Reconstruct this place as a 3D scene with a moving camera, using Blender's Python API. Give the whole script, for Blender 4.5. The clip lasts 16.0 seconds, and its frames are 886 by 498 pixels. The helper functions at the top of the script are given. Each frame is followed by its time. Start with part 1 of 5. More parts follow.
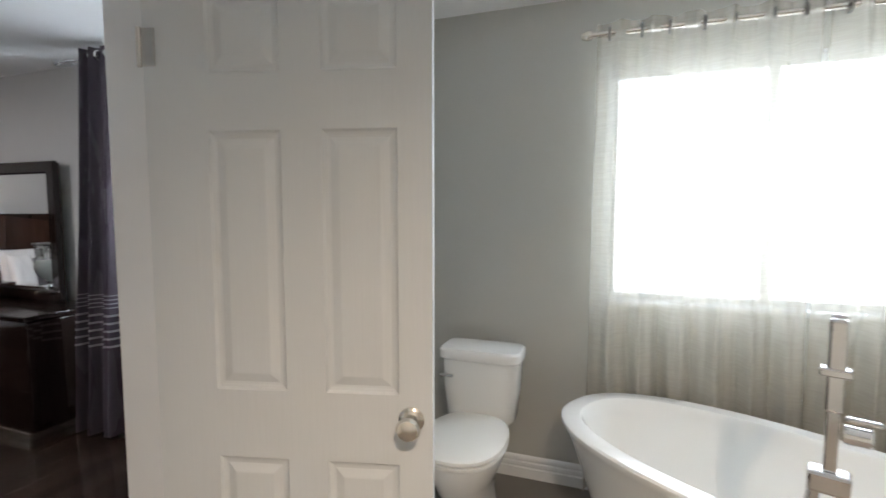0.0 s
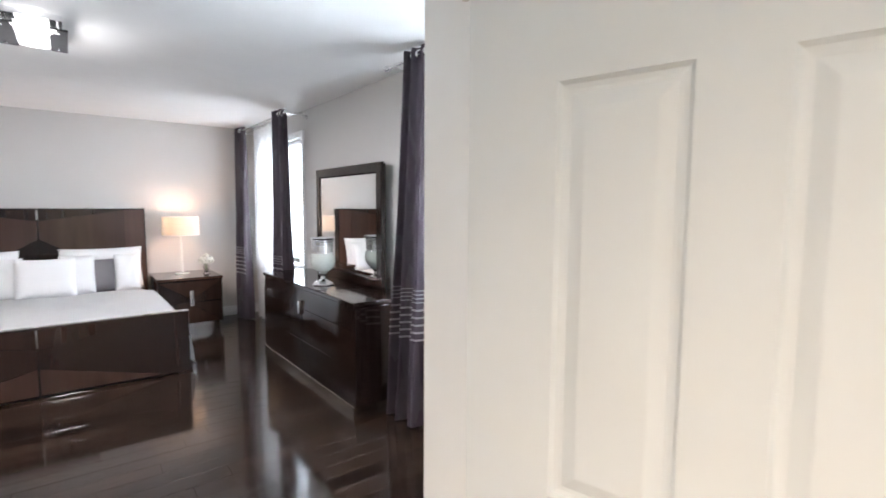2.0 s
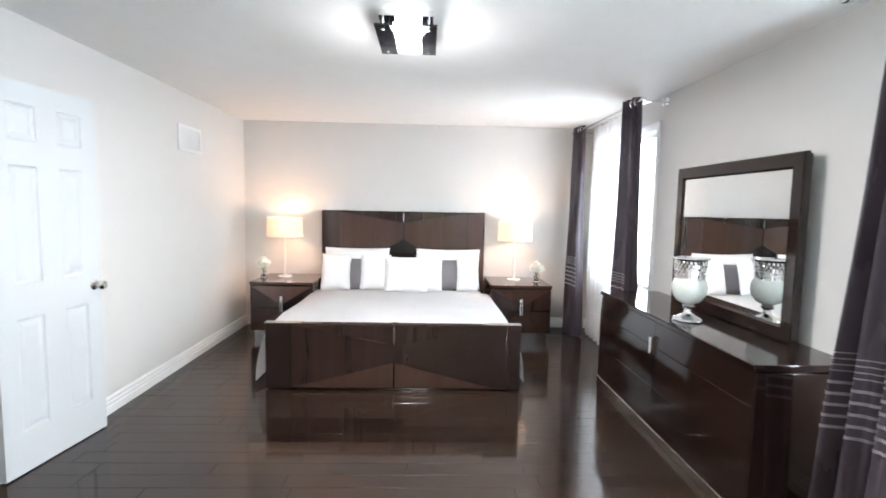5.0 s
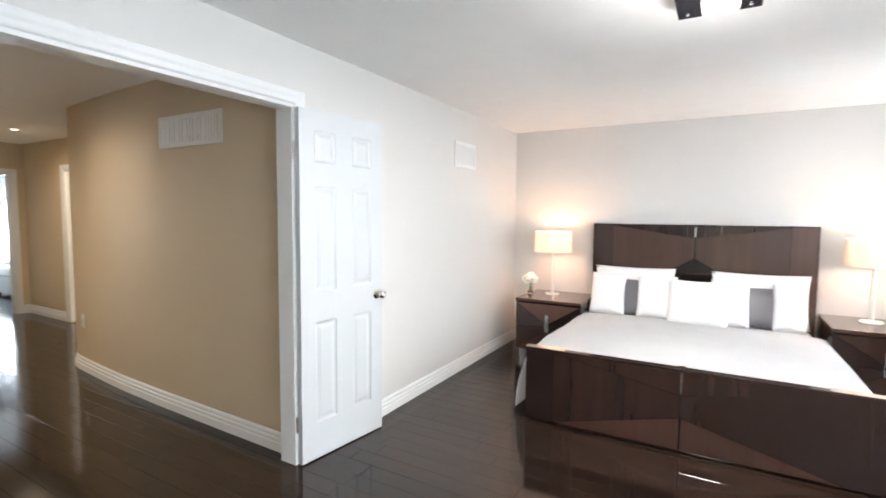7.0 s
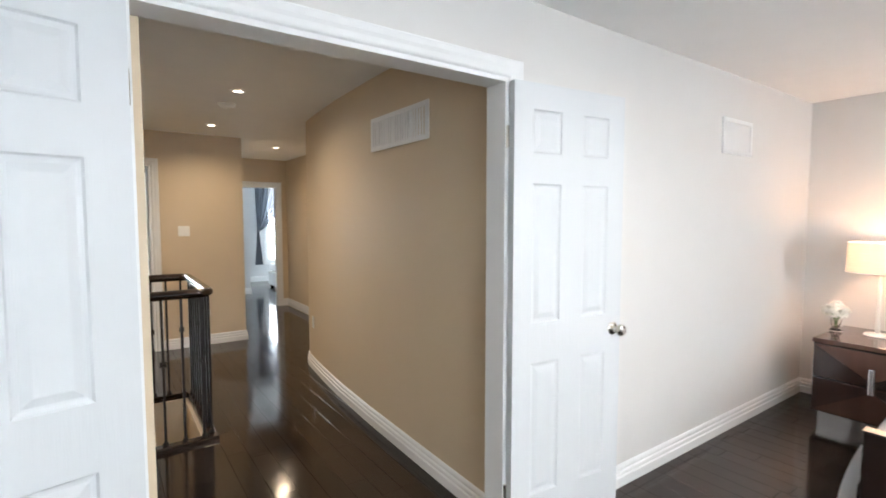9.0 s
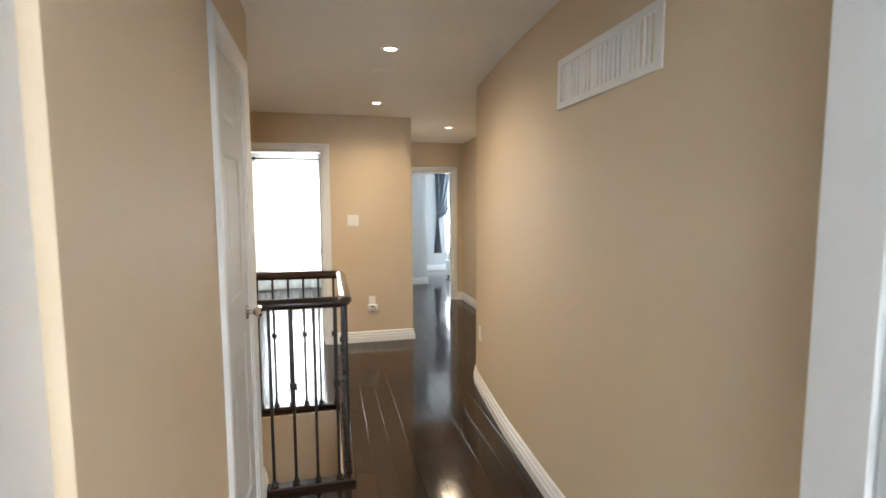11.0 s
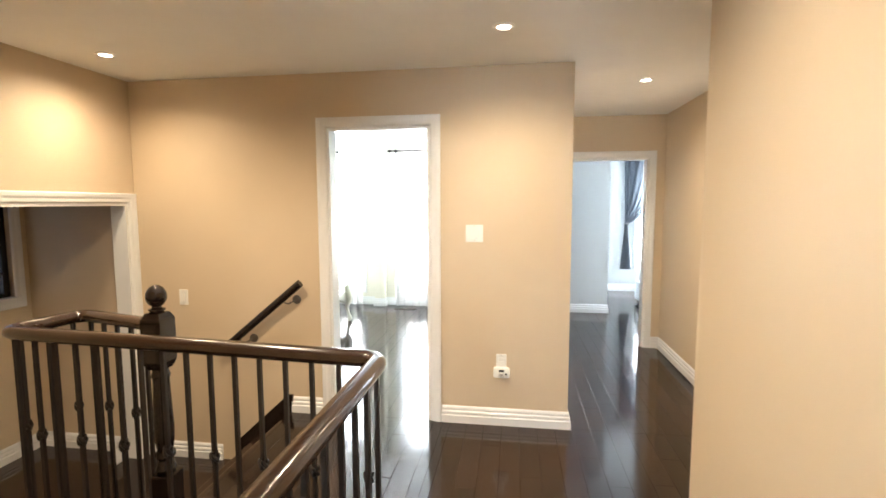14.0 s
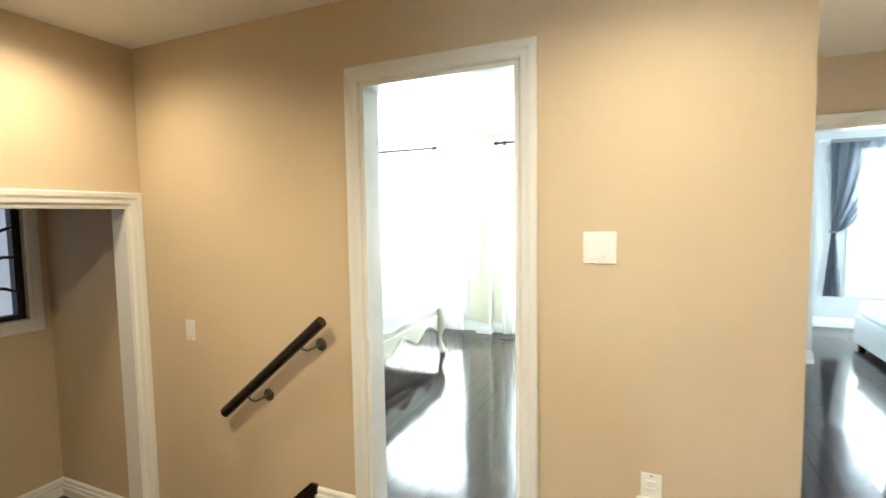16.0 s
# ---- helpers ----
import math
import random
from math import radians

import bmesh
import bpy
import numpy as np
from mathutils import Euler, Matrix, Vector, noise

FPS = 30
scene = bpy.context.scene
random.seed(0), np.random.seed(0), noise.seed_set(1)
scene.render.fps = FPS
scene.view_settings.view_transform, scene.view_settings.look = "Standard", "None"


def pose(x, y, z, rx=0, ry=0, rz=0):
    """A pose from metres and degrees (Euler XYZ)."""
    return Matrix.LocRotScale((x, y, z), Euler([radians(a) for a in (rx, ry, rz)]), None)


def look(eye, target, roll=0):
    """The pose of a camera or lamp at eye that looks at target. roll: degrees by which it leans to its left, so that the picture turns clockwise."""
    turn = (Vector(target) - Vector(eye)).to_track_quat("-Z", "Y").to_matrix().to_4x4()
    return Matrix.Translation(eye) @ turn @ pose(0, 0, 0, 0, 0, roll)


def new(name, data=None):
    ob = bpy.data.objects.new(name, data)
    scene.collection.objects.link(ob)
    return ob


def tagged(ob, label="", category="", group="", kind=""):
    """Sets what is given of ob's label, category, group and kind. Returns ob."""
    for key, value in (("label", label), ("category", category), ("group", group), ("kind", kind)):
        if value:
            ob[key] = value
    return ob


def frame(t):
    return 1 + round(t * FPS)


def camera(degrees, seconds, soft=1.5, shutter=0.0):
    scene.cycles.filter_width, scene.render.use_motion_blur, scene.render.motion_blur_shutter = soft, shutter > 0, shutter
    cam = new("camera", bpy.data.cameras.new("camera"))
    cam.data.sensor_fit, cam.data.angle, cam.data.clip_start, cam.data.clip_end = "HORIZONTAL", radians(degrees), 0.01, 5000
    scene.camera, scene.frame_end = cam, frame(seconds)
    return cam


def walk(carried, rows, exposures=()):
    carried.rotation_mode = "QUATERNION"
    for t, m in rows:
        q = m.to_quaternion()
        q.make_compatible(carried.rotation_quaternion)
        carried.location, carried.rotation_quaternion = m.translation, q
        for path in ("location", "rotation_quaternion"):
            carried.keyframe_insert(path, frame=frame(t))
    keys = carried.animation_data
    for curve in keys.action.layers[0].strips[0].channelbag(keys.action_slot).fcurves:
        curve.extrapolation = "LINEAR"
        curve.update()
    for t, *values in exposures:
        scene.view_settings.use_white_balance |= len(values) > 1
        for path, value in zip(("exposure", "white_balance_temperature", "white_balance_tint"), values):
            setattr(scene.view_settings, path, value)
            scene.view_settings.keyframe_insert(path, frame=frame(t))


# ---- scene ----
cam = camera(85.3, 16.0, soft=1.6, shutter=0.3)
PATH = [
    (0, (0.241, 0.029, 1.415), (-0.443, 1.902, 1.257), -0.0),
    (0.5, (0.168, 0.138, 1.416), (-0.785, 1.888, 1.236), 0.2),
    (1, (0.05, 0.198, 1.422), (-1.12, 1.809, 1.227), -0.1),
    (1.5, (-0.116, 0.291, 1.414), (-1.501, 1.723, 1.232), 0.3),
    (2, (-0.228, 0.366, 1.424), (-1.803, 1.587, 1.247), 0.3),
    (2.5, (-0.384, 0.392, 1.422), (-2.104, 1.4, 1.253), 0.3),
    (3, (-0.548, 0.398, 1.422), (-2.374, 1.195, 1.254), 0.4),
    (5.3, (-1.114, 0.369, 1.452), (-3.105, 0.304, 1.274), 1.1),
    (5.5, (-1.147, 0.365, 1.454), (-3.132, 0.204, 1.276), 1.0),
    (6, (-1.218, 0.329, 1.455), (-3.168, -0.081, 1.292), 0.4),
    (6.5, (-1.338, 0.282, 1.454), (-3.211, -0.403, 1.305), 0.4),
    (7, (-1.521, 0.292, 1.451), (-3.251, -0.70, 1.311), 0.5),
    (7.5, (-1.715, 0.164, 1.46), (-3.308, -1.037, 1.334), -0.2),
    (8, (-1.835, 0.026, 1.469), (-3.289, -1.342, 1.35), -0.3),
    (8.5, (-1.94, -0.11, 1.473), (-3.246, -1.62, 1.354), -0.1),
    (9, (-2.033, -0.24, 1.466), (-3.182, -1.872, 1.336), -0.0),
    (9.5, (-2.153, -0.408, 1.463), (-3.132, -2.146, 1.317), -0.1),
    (10, (-2.269, -0.627, 1.461), (-3.073, -2.451, 1.298), -0.0),
    (12.5, (-2.811, -2.08, 1.522), (-2.863, -4.071, 1.335), -0.6),
    (13, (-2.909, -2.431, 1.509), (-2.853, -4.422, 1.326), -0.4),
    (13.5, (-2.967, -2.769, 1.51), (-2.8, -4.754, 1.327), -0.3),
    (14, (-3.024, -3.095, 1.515), (-2.731, -5.064, 1.327), -0.2),
    (14.5, (-3.027, -3.409, 1.506), (-2.618, -5.358, 1.328), -0.4),
    (15, (-3.02, -3.739, 1.511), (-2.491, -5.661, 1.342), -0.6),
    (15.5, (-2.991, -4.09, 1.487), (-2.332, -5.972, 1.335), -0.7),
    (16, (-2.945, -4.462, 1.444), (-2.138, -6.288, 1.303), -0.9),
]
EXPOSURES = [(0, -1.5, 6350, 14), (1, -1.08, 6350, 14), (2, -0.38, 6300, 14), (3, 0.05, 6180, 10), (5.5, 0.17, 6380, 10), (6.5, 0.22, 6500, 11), (8, 0.13, 6500, 11), (9.3, 0.12, 6540, 12), (10.2, 0.27, 6580, 12), (11.2, 0.62, 6500, 10), (12.3, 1.20, 6520, 14), (14, 1.20, 6470, 11), (15, 1.18, 6370, 5), (16, 1.05, 6350, 2)]
walk(cam, [(t, look(eye, target, roll)) for t, eye, target, roll in PATH], EXPOSURES)

# ---- world and large lights ----
world = bpy.data.worlds.new("sky")
scene.world = world
world.use_nodes = True
sky = world.node_tree.nodes.new("ShaderNodeTexSky")
sky.sky_type, sky.sun_disc, sky.sun_elevation, sky.sun_rotation = "NISHITA", False, radians(40), radians(30)
world.node_tree.nodes["Background"].inputs["Strength"].default_value = 0.12
world.node_tree.links.new(sky.outputs["Color"], world.node_tree.nodes["Background"].inputs["Color"])


def lamp(name, kind, place, target, watts, colour, size=0.1, size_y=None, spot=None):
    data = bpy.data.lights.new(name, kind)
    data.energy, data.color = watts, colour
    if kind == "AREA":
        data.size = size
        if size_y:
            data.shape, data.size_y = "RECTANGLE", size_y
    else:
        data.shadow_soft_size = size
    if spot:
        data.spot_size, data.spot_blend = radians(spot), 1.0
    ob = new(name, data)
    ob.matrix_world = look(place, target)
    return ob


DAY = (0.80, 0.92, 1.0)
WARM = (1.0, 0.58, 0.34)
POT = (1.0, 0.80, 0.55)
lamp("window_daylight", "AREA", (-5.80, 2.47, 1.45), (-5.80, 0, 1.3), 52, DAY, 1.2, 1.3)
lamp("window_daylight", "AREA", (-2.1, 2.47, 1.45), (-2.1, 0, 1.3), 180, DAY, 1.2, 1.3)
lamp("window_daylight", "AREA", (0.86, 2.66, 1.55), (0.88, 0, 1.4), 225, DAY, 1.2, 0.95)
lamp("window_daylight", "AREA", (-0.2, -10.1, 1.4), (-0.2, -6, 1.2), 85, DAY, 1.2, 1.5)
lamp("window_daylight", "AREA", (-1.95, -10.1, 1.4), (-1.95, -6, 1.2), 85, DAY, 1.0, 1.5)
lamp("window_daylight", "AREA", (-5.7, -11.75, 1.3), (-5.5, -8, 1.2), 90, DAY, 1.1, 1.4)
lamp("ceiling_glow", "AREA", (-3.76, 0.26, 2.29), (-3.76, 0.26, 0), 62, (1.0, 0.97, 0.94), 0.3)
lamp("ceiling_side_glow", "POINT", (-3.76, 0.26, 2.19), (-3.76, 0.26, 0), 13, (1.0, 0.98, 0.96), 0.12)
lamp("second_bathroom_glow", "POINT", (-5.6, -6.4, 2.2), (-5.6, -6.4, 0), 50, (1.0, 0.85, 0.68), 0.15)
# Warm bathroom lamp out of view, added without any fixture.
lamp("bathroom_unseen_glow", "SPOT", (0.7, -0.5, 2.41), (0.7, -0.5, 0), 880, (1.0, 0.80, 0.58), 0.06, spot=150)
POTS = [(-2.88, -4.07, 45), (-2.96, -5.62, 45), (-3.95, -6.84, 50), (-0.62, -5.71, 33), (-1.39, -4.97, 74)]
for px, py, watts in POTS:
    lamp("pot_glow", "SPOT", (px, py, 2.37), (px, py, 0), watts, POT, 0.08, spot=162)

# ---- materials ----
def node_material(name):
    m = bpy.data.materials.new(name)
    m.use_nodes = True
    return m, m.node_tree.nodes, m.node_tree.links, m.node_tree.nodes["Principled BSDF"]


def surface(name, colour, rough=0.5, metal=0.0, vary=0.06, scale=6.0, bump=0.05, fine=120.0, coat=0.0, stretch=(1, 1, 1), rough_vary=0.06):
    """A plain surface with broad variation, fine grain relief and uneven gloss."""
    m, n, l, b = node_material(name)
    geo = n.new("ShaderNodeTexCoord")
    mp = n.new("ShaderNodeMapping")
    mp.inputs["Scale"].default_value = stretch
    l.new(geo.outputs["Object"], mp.inputs["Vector"])
    broad = n.new("ShaderNodeTexNoise")
    broad.inputs["Scale"].default_value, broad.inputs["Detail"].default_value = scale, 4
    l.new(mp.outputs["Vector"], broad.inputs["Vector"])
    grain = n.new("ShaderNodeTexNoise")
    grain.inputs["Scale"].default_value, grain.inputs["Detail"].default_value = fine, 2
    l.new(mp.outputs["Vector"], grain.inputs["Vector"])
    ramp = n.new("ShaderNodeMapRange")
    ramp.inputs["To Min"].default_value, ramp.inputs["To Max"].default_value = 1 - vary, 1 + vary
    l.new(broad.outputs["Fac"], ramp.inputs["Value"])
    mix = n.new("ShaderNodeMix")
    mix.data_type, mix.blend_type = "RGBA", "MULTIPLY"
    mix.inputs[0].default_value = 1
    mix.inputs[6].default_value = (*colour, 1)
    l.new(ramp.outputs["Result"], mix.inputs[7])
    l.new(mix.outputs[2], b.inputs["Base Color"])
    rr = n.new("ShaderNodeMapRange")
    rr.inputs["To Min"].default_value, rr.inputs["To Max"].default_value = max(0.01, rough - rough_vary), min(1, rough + rough_vary)
    l.new(broad.outputs["Fac"], rr.inputs["Value"])
    l.new(rr.outputs["Result"], b.inputs["Roughness"])
    b.inputs["Metallic"].default_value = metal
    b.inputs["Coat Weight"].default_value = coat
    b.inputs["Coat Roughness"].default_value = 0.06
    if bump:
        bp = n.new("ShaderNodeBump")
        bp.inputs["Strength"].default_value, bp.inputs["Distance"].default_value = bump, 0.004
        l.new(grain.outputs["Fac"], bp.inputs["Height"])
        l.new(bp.outputs["Normal"], b.inputs["Normal"])
    return m


def wood(name, dark, light, rough, axis, coat=0.0, scale=9.0, pieces=False, bump=0.06, gloss=0.5, sway=0.0):
    """Stained timber with grain along one axis; boards vary piece by piece."""
    m, n, l, b = node_material(name)
    tc = n.new("ShaderNodeTexCoord")
    mp = n.new("ShaderNodeMapping")
    mp.inputs["Scale"].default_value = [0.08 if k == axis else 1.0 for k in range(3)]
    grain = n.new("ShaderNodeTexNoise")
    grain.inputs["Scale"].default_value, grain.inputs["Detail"].default_value, grain.inputs["Distortion"].default_value = scale * 6, 6, 0.6
    broad = n.new("ShaderNodeTexNoise")
    broad.inputs["Scale"].default_value, broad.inputs["Detail"].default_value = scale * 0.3, 2
    src = tc.outputs["Object"]
    if pieces:
        geo, oi, add = n.new("ShaderNodeNewGeometry"), n.new("ShaderNodeObjectInfo"), n.new("ShaderNodeMath")
        l.new(geo.outputs["Random Per Island"], add.inputs[0])
        l.new(oi.outputs["Random"], add.inputs[1])
        fr = n.new("ShaderNodeMath")
        fr.operation = "FRACT"
        l.new(add.outputs[0], fr.inputs[0])
        shift = n.new("ShaderNodeVectorMath")
        shift.operation = "ADD"
        sc = n.new("ShaderNodeVectorMath")
        sc.operation = "SCALE"
        sc.inputs[0].default_value = (7.3, 3.1, 5.7)
        l.new(fr.outputs[0], sc.inputs["Scale"])
        l.new(tc.outputs["Object"], shift.inputs[0])
        l.new(sc.outputs["Vector"], shift.inputs[1])
        src = shift.outputs["Vector"]
    l.new(src, mp.inputs["Vector"])
    l.new(mp.outputs["Vector"], grain.inputs["Vector"])
    l.new(mp.outputs["Vector"], broad.inputs["Vector"])
    add2 = n.new("ShaderNodeMath")
    add2.operation = "MULTIPLY_ADD"
    l.new(grain.outputs["Fac"], add2.inputs[0])
    add2.inputs[1].default_value = 0.6
    l.new(broad.outputs["Fac"], add2.inputs[2])
    rng = n.new("ShaderNodeMapRange")
    rng.inputs["From Min"].default_value, rng.inputs["From Max"].default_value = 0.5, 1.1
    l.new(add2.outputs[0], rng.inputs["Value"])
    mix = n.new("ShaderNodeMix")
    mix.data_type = "RGBA"
    mix.inputs[6].default_value, mix.inputs[7].default_value = (*dark, 1), (*light, 1)
    l.new(rng.outputs["Result"], mix.inputs[0])
    col = mix.outputs[2]
    if pieces:
        pr = n.new("ShaderNodeMapRange")
        pr.inputs["To Min"].default_value, pr.inputs["To Max"].default_value = 0.62, 1.42
        l.new(fr.outputs[0], pr.inputs["Value"])
        mul = n.new("ShaderNodeMix")
        mul.data_type, mul.blend_type = "RGBA", "MULTIPLY"
        mul.inputs[0].default_value = 1
        l.new(col, mul.inputs[6])
        l.new(pr.outputs["Result"], mul.inputs[7])
        col = mul.outputs[2]
    l.new(col, b.inputs["Base Color"])
    rr = n.new("ShaderNodeMapRange")
    rr.inputs["To Min"].default_value, rr.inputs["To Max"].default_value = rough * 0.7, rough * 1.4
    l.new(broad.outputs["Fac"], rr.inputs["Value"])
    l.new(rr.outputs["Result"], b.inputs["Roughness"])
    b.inputs["Coat Weight"].default_value, b.inputs["Coat Roughness"].default_value = coat, 0.05
    b.inputs["Specular IOR Level"].default_value = gloss
    bp = n.new("ShaderNodeBump")
    bp.inputs["Strength"].default_value, bp.inputs["Distance"].default_value = bump, 0.002
    l.new(grain.outputs["Fac"], bp.inputs["Height"])
    normal = bp.outputs["Normal"]
    if sway:
        wide, wmp, wb = n.new("ShaderNodeTexNoise"), n.new("ShaderNodeMapping"), n.new("ShaderNodeBump")
        wmp.inputs["Scale"].default_value = (11.0, 2.2, 1.0)
        wide.inputs["Scale"].default_value, wide.inputs["Detail"].default_value = 1.0, 1.0
        l.new(src, wmp.inputs["Vector"])
        l.new(wmp.outputs["Vector"], wide.inputs["Vector"])
        l.new(wide.outputs["Fac"], wb.inputs["Height"])
        wb.inputs["Strength"].default_value, wb.inputs["Distance"].default_value = sway, 0.004
        l.new(normal, wb.inputs["Normal"])
        normal = wb.outputs["Normal"]
    l.new(normal, b.inputs["Normal"])
    return m


def sheer_fabric(name, colour, clear, passing=0.5, slub=0.15):
    m, n, l, b = node_material(name)
    n.remove(b)
    out = n["Material Output"]
    tc, noise_node, rng, mp = n.new("ShaderNodeTexCoord"), n.new("ShaderNodeTexNoise"), n.new("ShaderNodeMapRange"), n.new("ShaderNodeMapping")
    mp.inputs["Scale"].default_value = (10, 10, 150)
    noise_node.inputs["Scale"].default_value = 1.0
    l.new(tc.outputs["Object"], mp.inputs["Vector"])
    l.new(mp.outputs["Vector"], noise_node.inputs["Vector"])
    rng.inputs["To Min"].default_value, rng.inputs["To Max"].default_value = max(0.0, clear - slub), clear + slub
    l.new(noise_node.outputs["Fac"], rng.inputs["Value"])
    dif, tra, clr = n.new("ShaderNodeBsdfDiffuse"), n.new("ShaderNodeBsdfTranslucent"), n.new("ShaderNodeBsdfTransparent")
    dif.inputs["Color"].default_value = tra.inputs["Color"].default_value = (*colour, 1)
    a, c = n.new("ShaderNodeMixShader"), n.new("ShaderNodeMixShader")
    a.inputs[0].default_value = passing
    l.new(dif.outputs[0], a.inputs[1])
    l.new(tra.outputs[0], a.inputs[2])
    l.new(rng.outputs["Result"], c.inputs[0])
    l.new(a.outputs[0], c.inputs[1])
    l.new(clr.outputs[0], c.inputs[2])
    l.new(c.outputs[0], out.inputs["Surface"])
    return m


def glow(name, colour, strength):
    m, n, l, b = node_material(name)
    b.inputs["Base Color"].default_value = (0.8, 0.8, 0.8, 1)
    b.inputs["Emission Color"].default_value = (*colour, 1)
    b.inputs["Emission Strength"].default_value = strength
    return m


def clear_glass(name, colour=(1, 1, 1), rough=0.0):
    m, n, l, b = node_material(name)
    b.inputs["Base Color"].default_value = (*colour, 1)
    b.inputs["Roughness"].default_value = rough
    b.inputs["Transmission Weight"].default_value = 1
    b.inputs["IOR"].default_value = 1.45
    return m


BED_PAINT = surface("bedroom_paint", (0.655, 0.645, 0.63), 0.6, vary=0.02, bump=0.04, fine=260)
HALL_PAINT = surface("hall_paint", (0.605, 0.492, 0.350), 0.55, vary=0.02, bump=0.04, fine=260)
BATH_PAINT = surface("bathroom_paint", (0.50, 0.497, 0.465), 0.55, vary=0.02, bump=0.04, fine=260)
ROOM_PAINT = surface("cream_paint", (0.74, 0.72, 0.62), 0.6, vary=0.02, bump=0.04, fine=260)
GREY_PAINT = surface("blue_grey_paint", (0.60, 0.62, 0.63), 0.6, vary=0.02, bump=0.04, fine=260)
CEILING = surface("ceiling_paint", (0.86, 0.86, 0.85), 0.8, vary=0.03, bump=0.25, fine=180)
TRIM = surface("trim_paint", (0.76, 0.77, 0.775), 0.32, vary=0.02, bump=0.02, fine=60)
DOOR_PAINT = surface("door_paint", (0.59, 0.615, 0.635), 0.38, vary=0.02, bump=0.12, fine=90, stretch=(1, 1, 0.08))
PLANK = wood("dark_plank", (0.0080, 0.0053, 0.0044), (0.034, 0.0188, 0.0124), 0.11, 1, coat=0.08, pieces=True, bump=0.05, gloss=0.40, sway=0.10)
GAP = surface("floor_gap", (0.006, 0.005, 0.004), 0.6)
ESPRESSO = wood("espresso_lacquer", (0.012, 0.0066, 0.0052), (0.028, 0.0145, 0.0112), 0.09, 2, coat=0.25, pieces=True, scale=2.2, bump=0.01, gloss=0.4)
WALNUT = wood("walnut_veneer", (0.038, 0.019, 0.014), (0.070, 0.035, 0.026), 0.10, 2, coat=0.3, pieces=True, scale=2.2, bump=0.01, gloss=0.4)
RAILWOOD = wood("dark_rail_wood", (0.009, 0.005, 0.003), (0.042, 0.019, 0.010), 0.20, 0, coat=0.25)
NEWELWOOD = wood("newel_wood", (0.008, 0.005, 0.004), (0.015, 0.008, 0.006), 0.22, 2, coat=0.2)
IRON = surface("black_iron", (0.018, 0.014, 0.012), 0.35, 0.3, vary=0.2, scale=20, bump=0.1)
BRONZE = surface("aged_bracket", (0.16, 0.14, 0.12), 0.4, 0.8, vary=0.1)
CHROME = surface("polished_chrome", (0.85, 0.85, 0.86), 0.08, 1.0, vary=0.02, bump=0)
NICKEL = surface("satin_nickel", (0.70, 0.66, 0.60), 0.2, 1.0, vary=0.04, bump=0.02)
DARK_ROD = surface("dark_rod", (0.03, 0.025, 0.025), 0.3, 0.8)
PORCELAIN = surface("porcelain", (0.82, 0.82, 0.80), 0.08, vary=0.01, bump=0, coat=0.3)
PLASTIC = surface("white_plastic", (0.80, 0.80, 0.77), 0.35, vary=0.01, bump=0)
LINEN = surface("white_linen", (0.90, 0.90, 0.91), 0.85, vary=0.02, bump=0.25, fine=300)
SATIN = surface("grey_satin", (0.16, 0.15, 0.165), 0.35, vary=0.15, bump=0.15, fine=200)
DRAPE = surface("plum_grey_satin", (0.135, 0.108, 0.132), 0.27, vary=0.12, bump=0.15, fine=220, stretch=(1, 1, 0.2))
STRIPE = surface("silver_stripe", (0.62, 0.58, 0.60), 0.3, 0.3, vary=0.1, bump=0.1)
SHEER = sheer_fabric("white_sheer", (0.88, 0.88, 0.88), 0.30)
BATH_SHEER = sheer_fabric("ivory_sheer", (0.60, 0.57, 0.50), 0.42, 0.12, 0.07)
GREY_SHEER = sheer_fabric("slate_sheer", (0.10, 0.115, 0.14), 0.06, 0.5, 0.04)
SHADE = sheer_fabric("lamp_shade_linen", (0.86, 0.80, 0.72), 0.02)
MIRROR = surface("mirror_silver", (0.88, 0.89, 0.88), 0.0, 1.0, vary=0.0, bump=0, rough_vary=0.0)
TILE = surface("taupe_tile", (0.17, 0.155, 0.14), 0.3, vary=0.12, scale=4, bump=0.05)
WHITE_TILE = surface("white_tile", (0.75, 0.73, 0.70), 0.2, vary=0.04)
PETAL = surface("white_petals", (0.82, 0.82, 0.76), 0.7, vary=0.06, bump=0.1)
STEM = surface("green_stem", (0.08, 0.16, 0.05), 0.6, vary=0.2)
SHELL = surface("pearl_mosaic", (0.62, 0.66, 0.62), 0.22, 0.1, vary=0.12, scale=60, bump=0.2)
GLASS = clear_glass("clear_glass")
CRYSTAL = clear_glass("lamp_crystal", (0.98, 0.97, 0.95))
# Dark tone for the shade seen between vent fins.
VENT_SHADE = surface("vent_shadow", (0.22, 0.21, 0.20), 0.7)
GROMMET = surface("dark_nickel", (0.20, 0.19, 0.18), 0.3, 0.9, vary=0.1, bump=0)
# Siding outside the alcove window, given a glow in place of daylight on it.
DIMGLOW = glow("dim_glowing_siding", (0.42, 0.48, 0.68), 0.22)
GRILLE = surface("grille_dark", (0.10, 0.09, 0.08), 0.7)
WHITE_WOOD = surface("painted_ivory_wood", (0.58, 0.56, 0.48), 0.35, vary=0.05, bump=0.05)
ROOMGLOW = glow("hazy_daylight", (0.97, 0.99, 0.96), 3.4)
SKYGLOW = glow("bright_overcast", (0.95, 0.98, 1.0), 5.0)
BULB = glow("lamp_bulb", (1.0, 0.86, 0.66), 9.0)
COOLBULB = glow("fixture_glass", (1.0, 0.98, 0.95), 5.0)
BLACKGLASS = surface("black_glass", (0.01, 0.01, 0.012), 0.08, vary=0.05, bump=0)

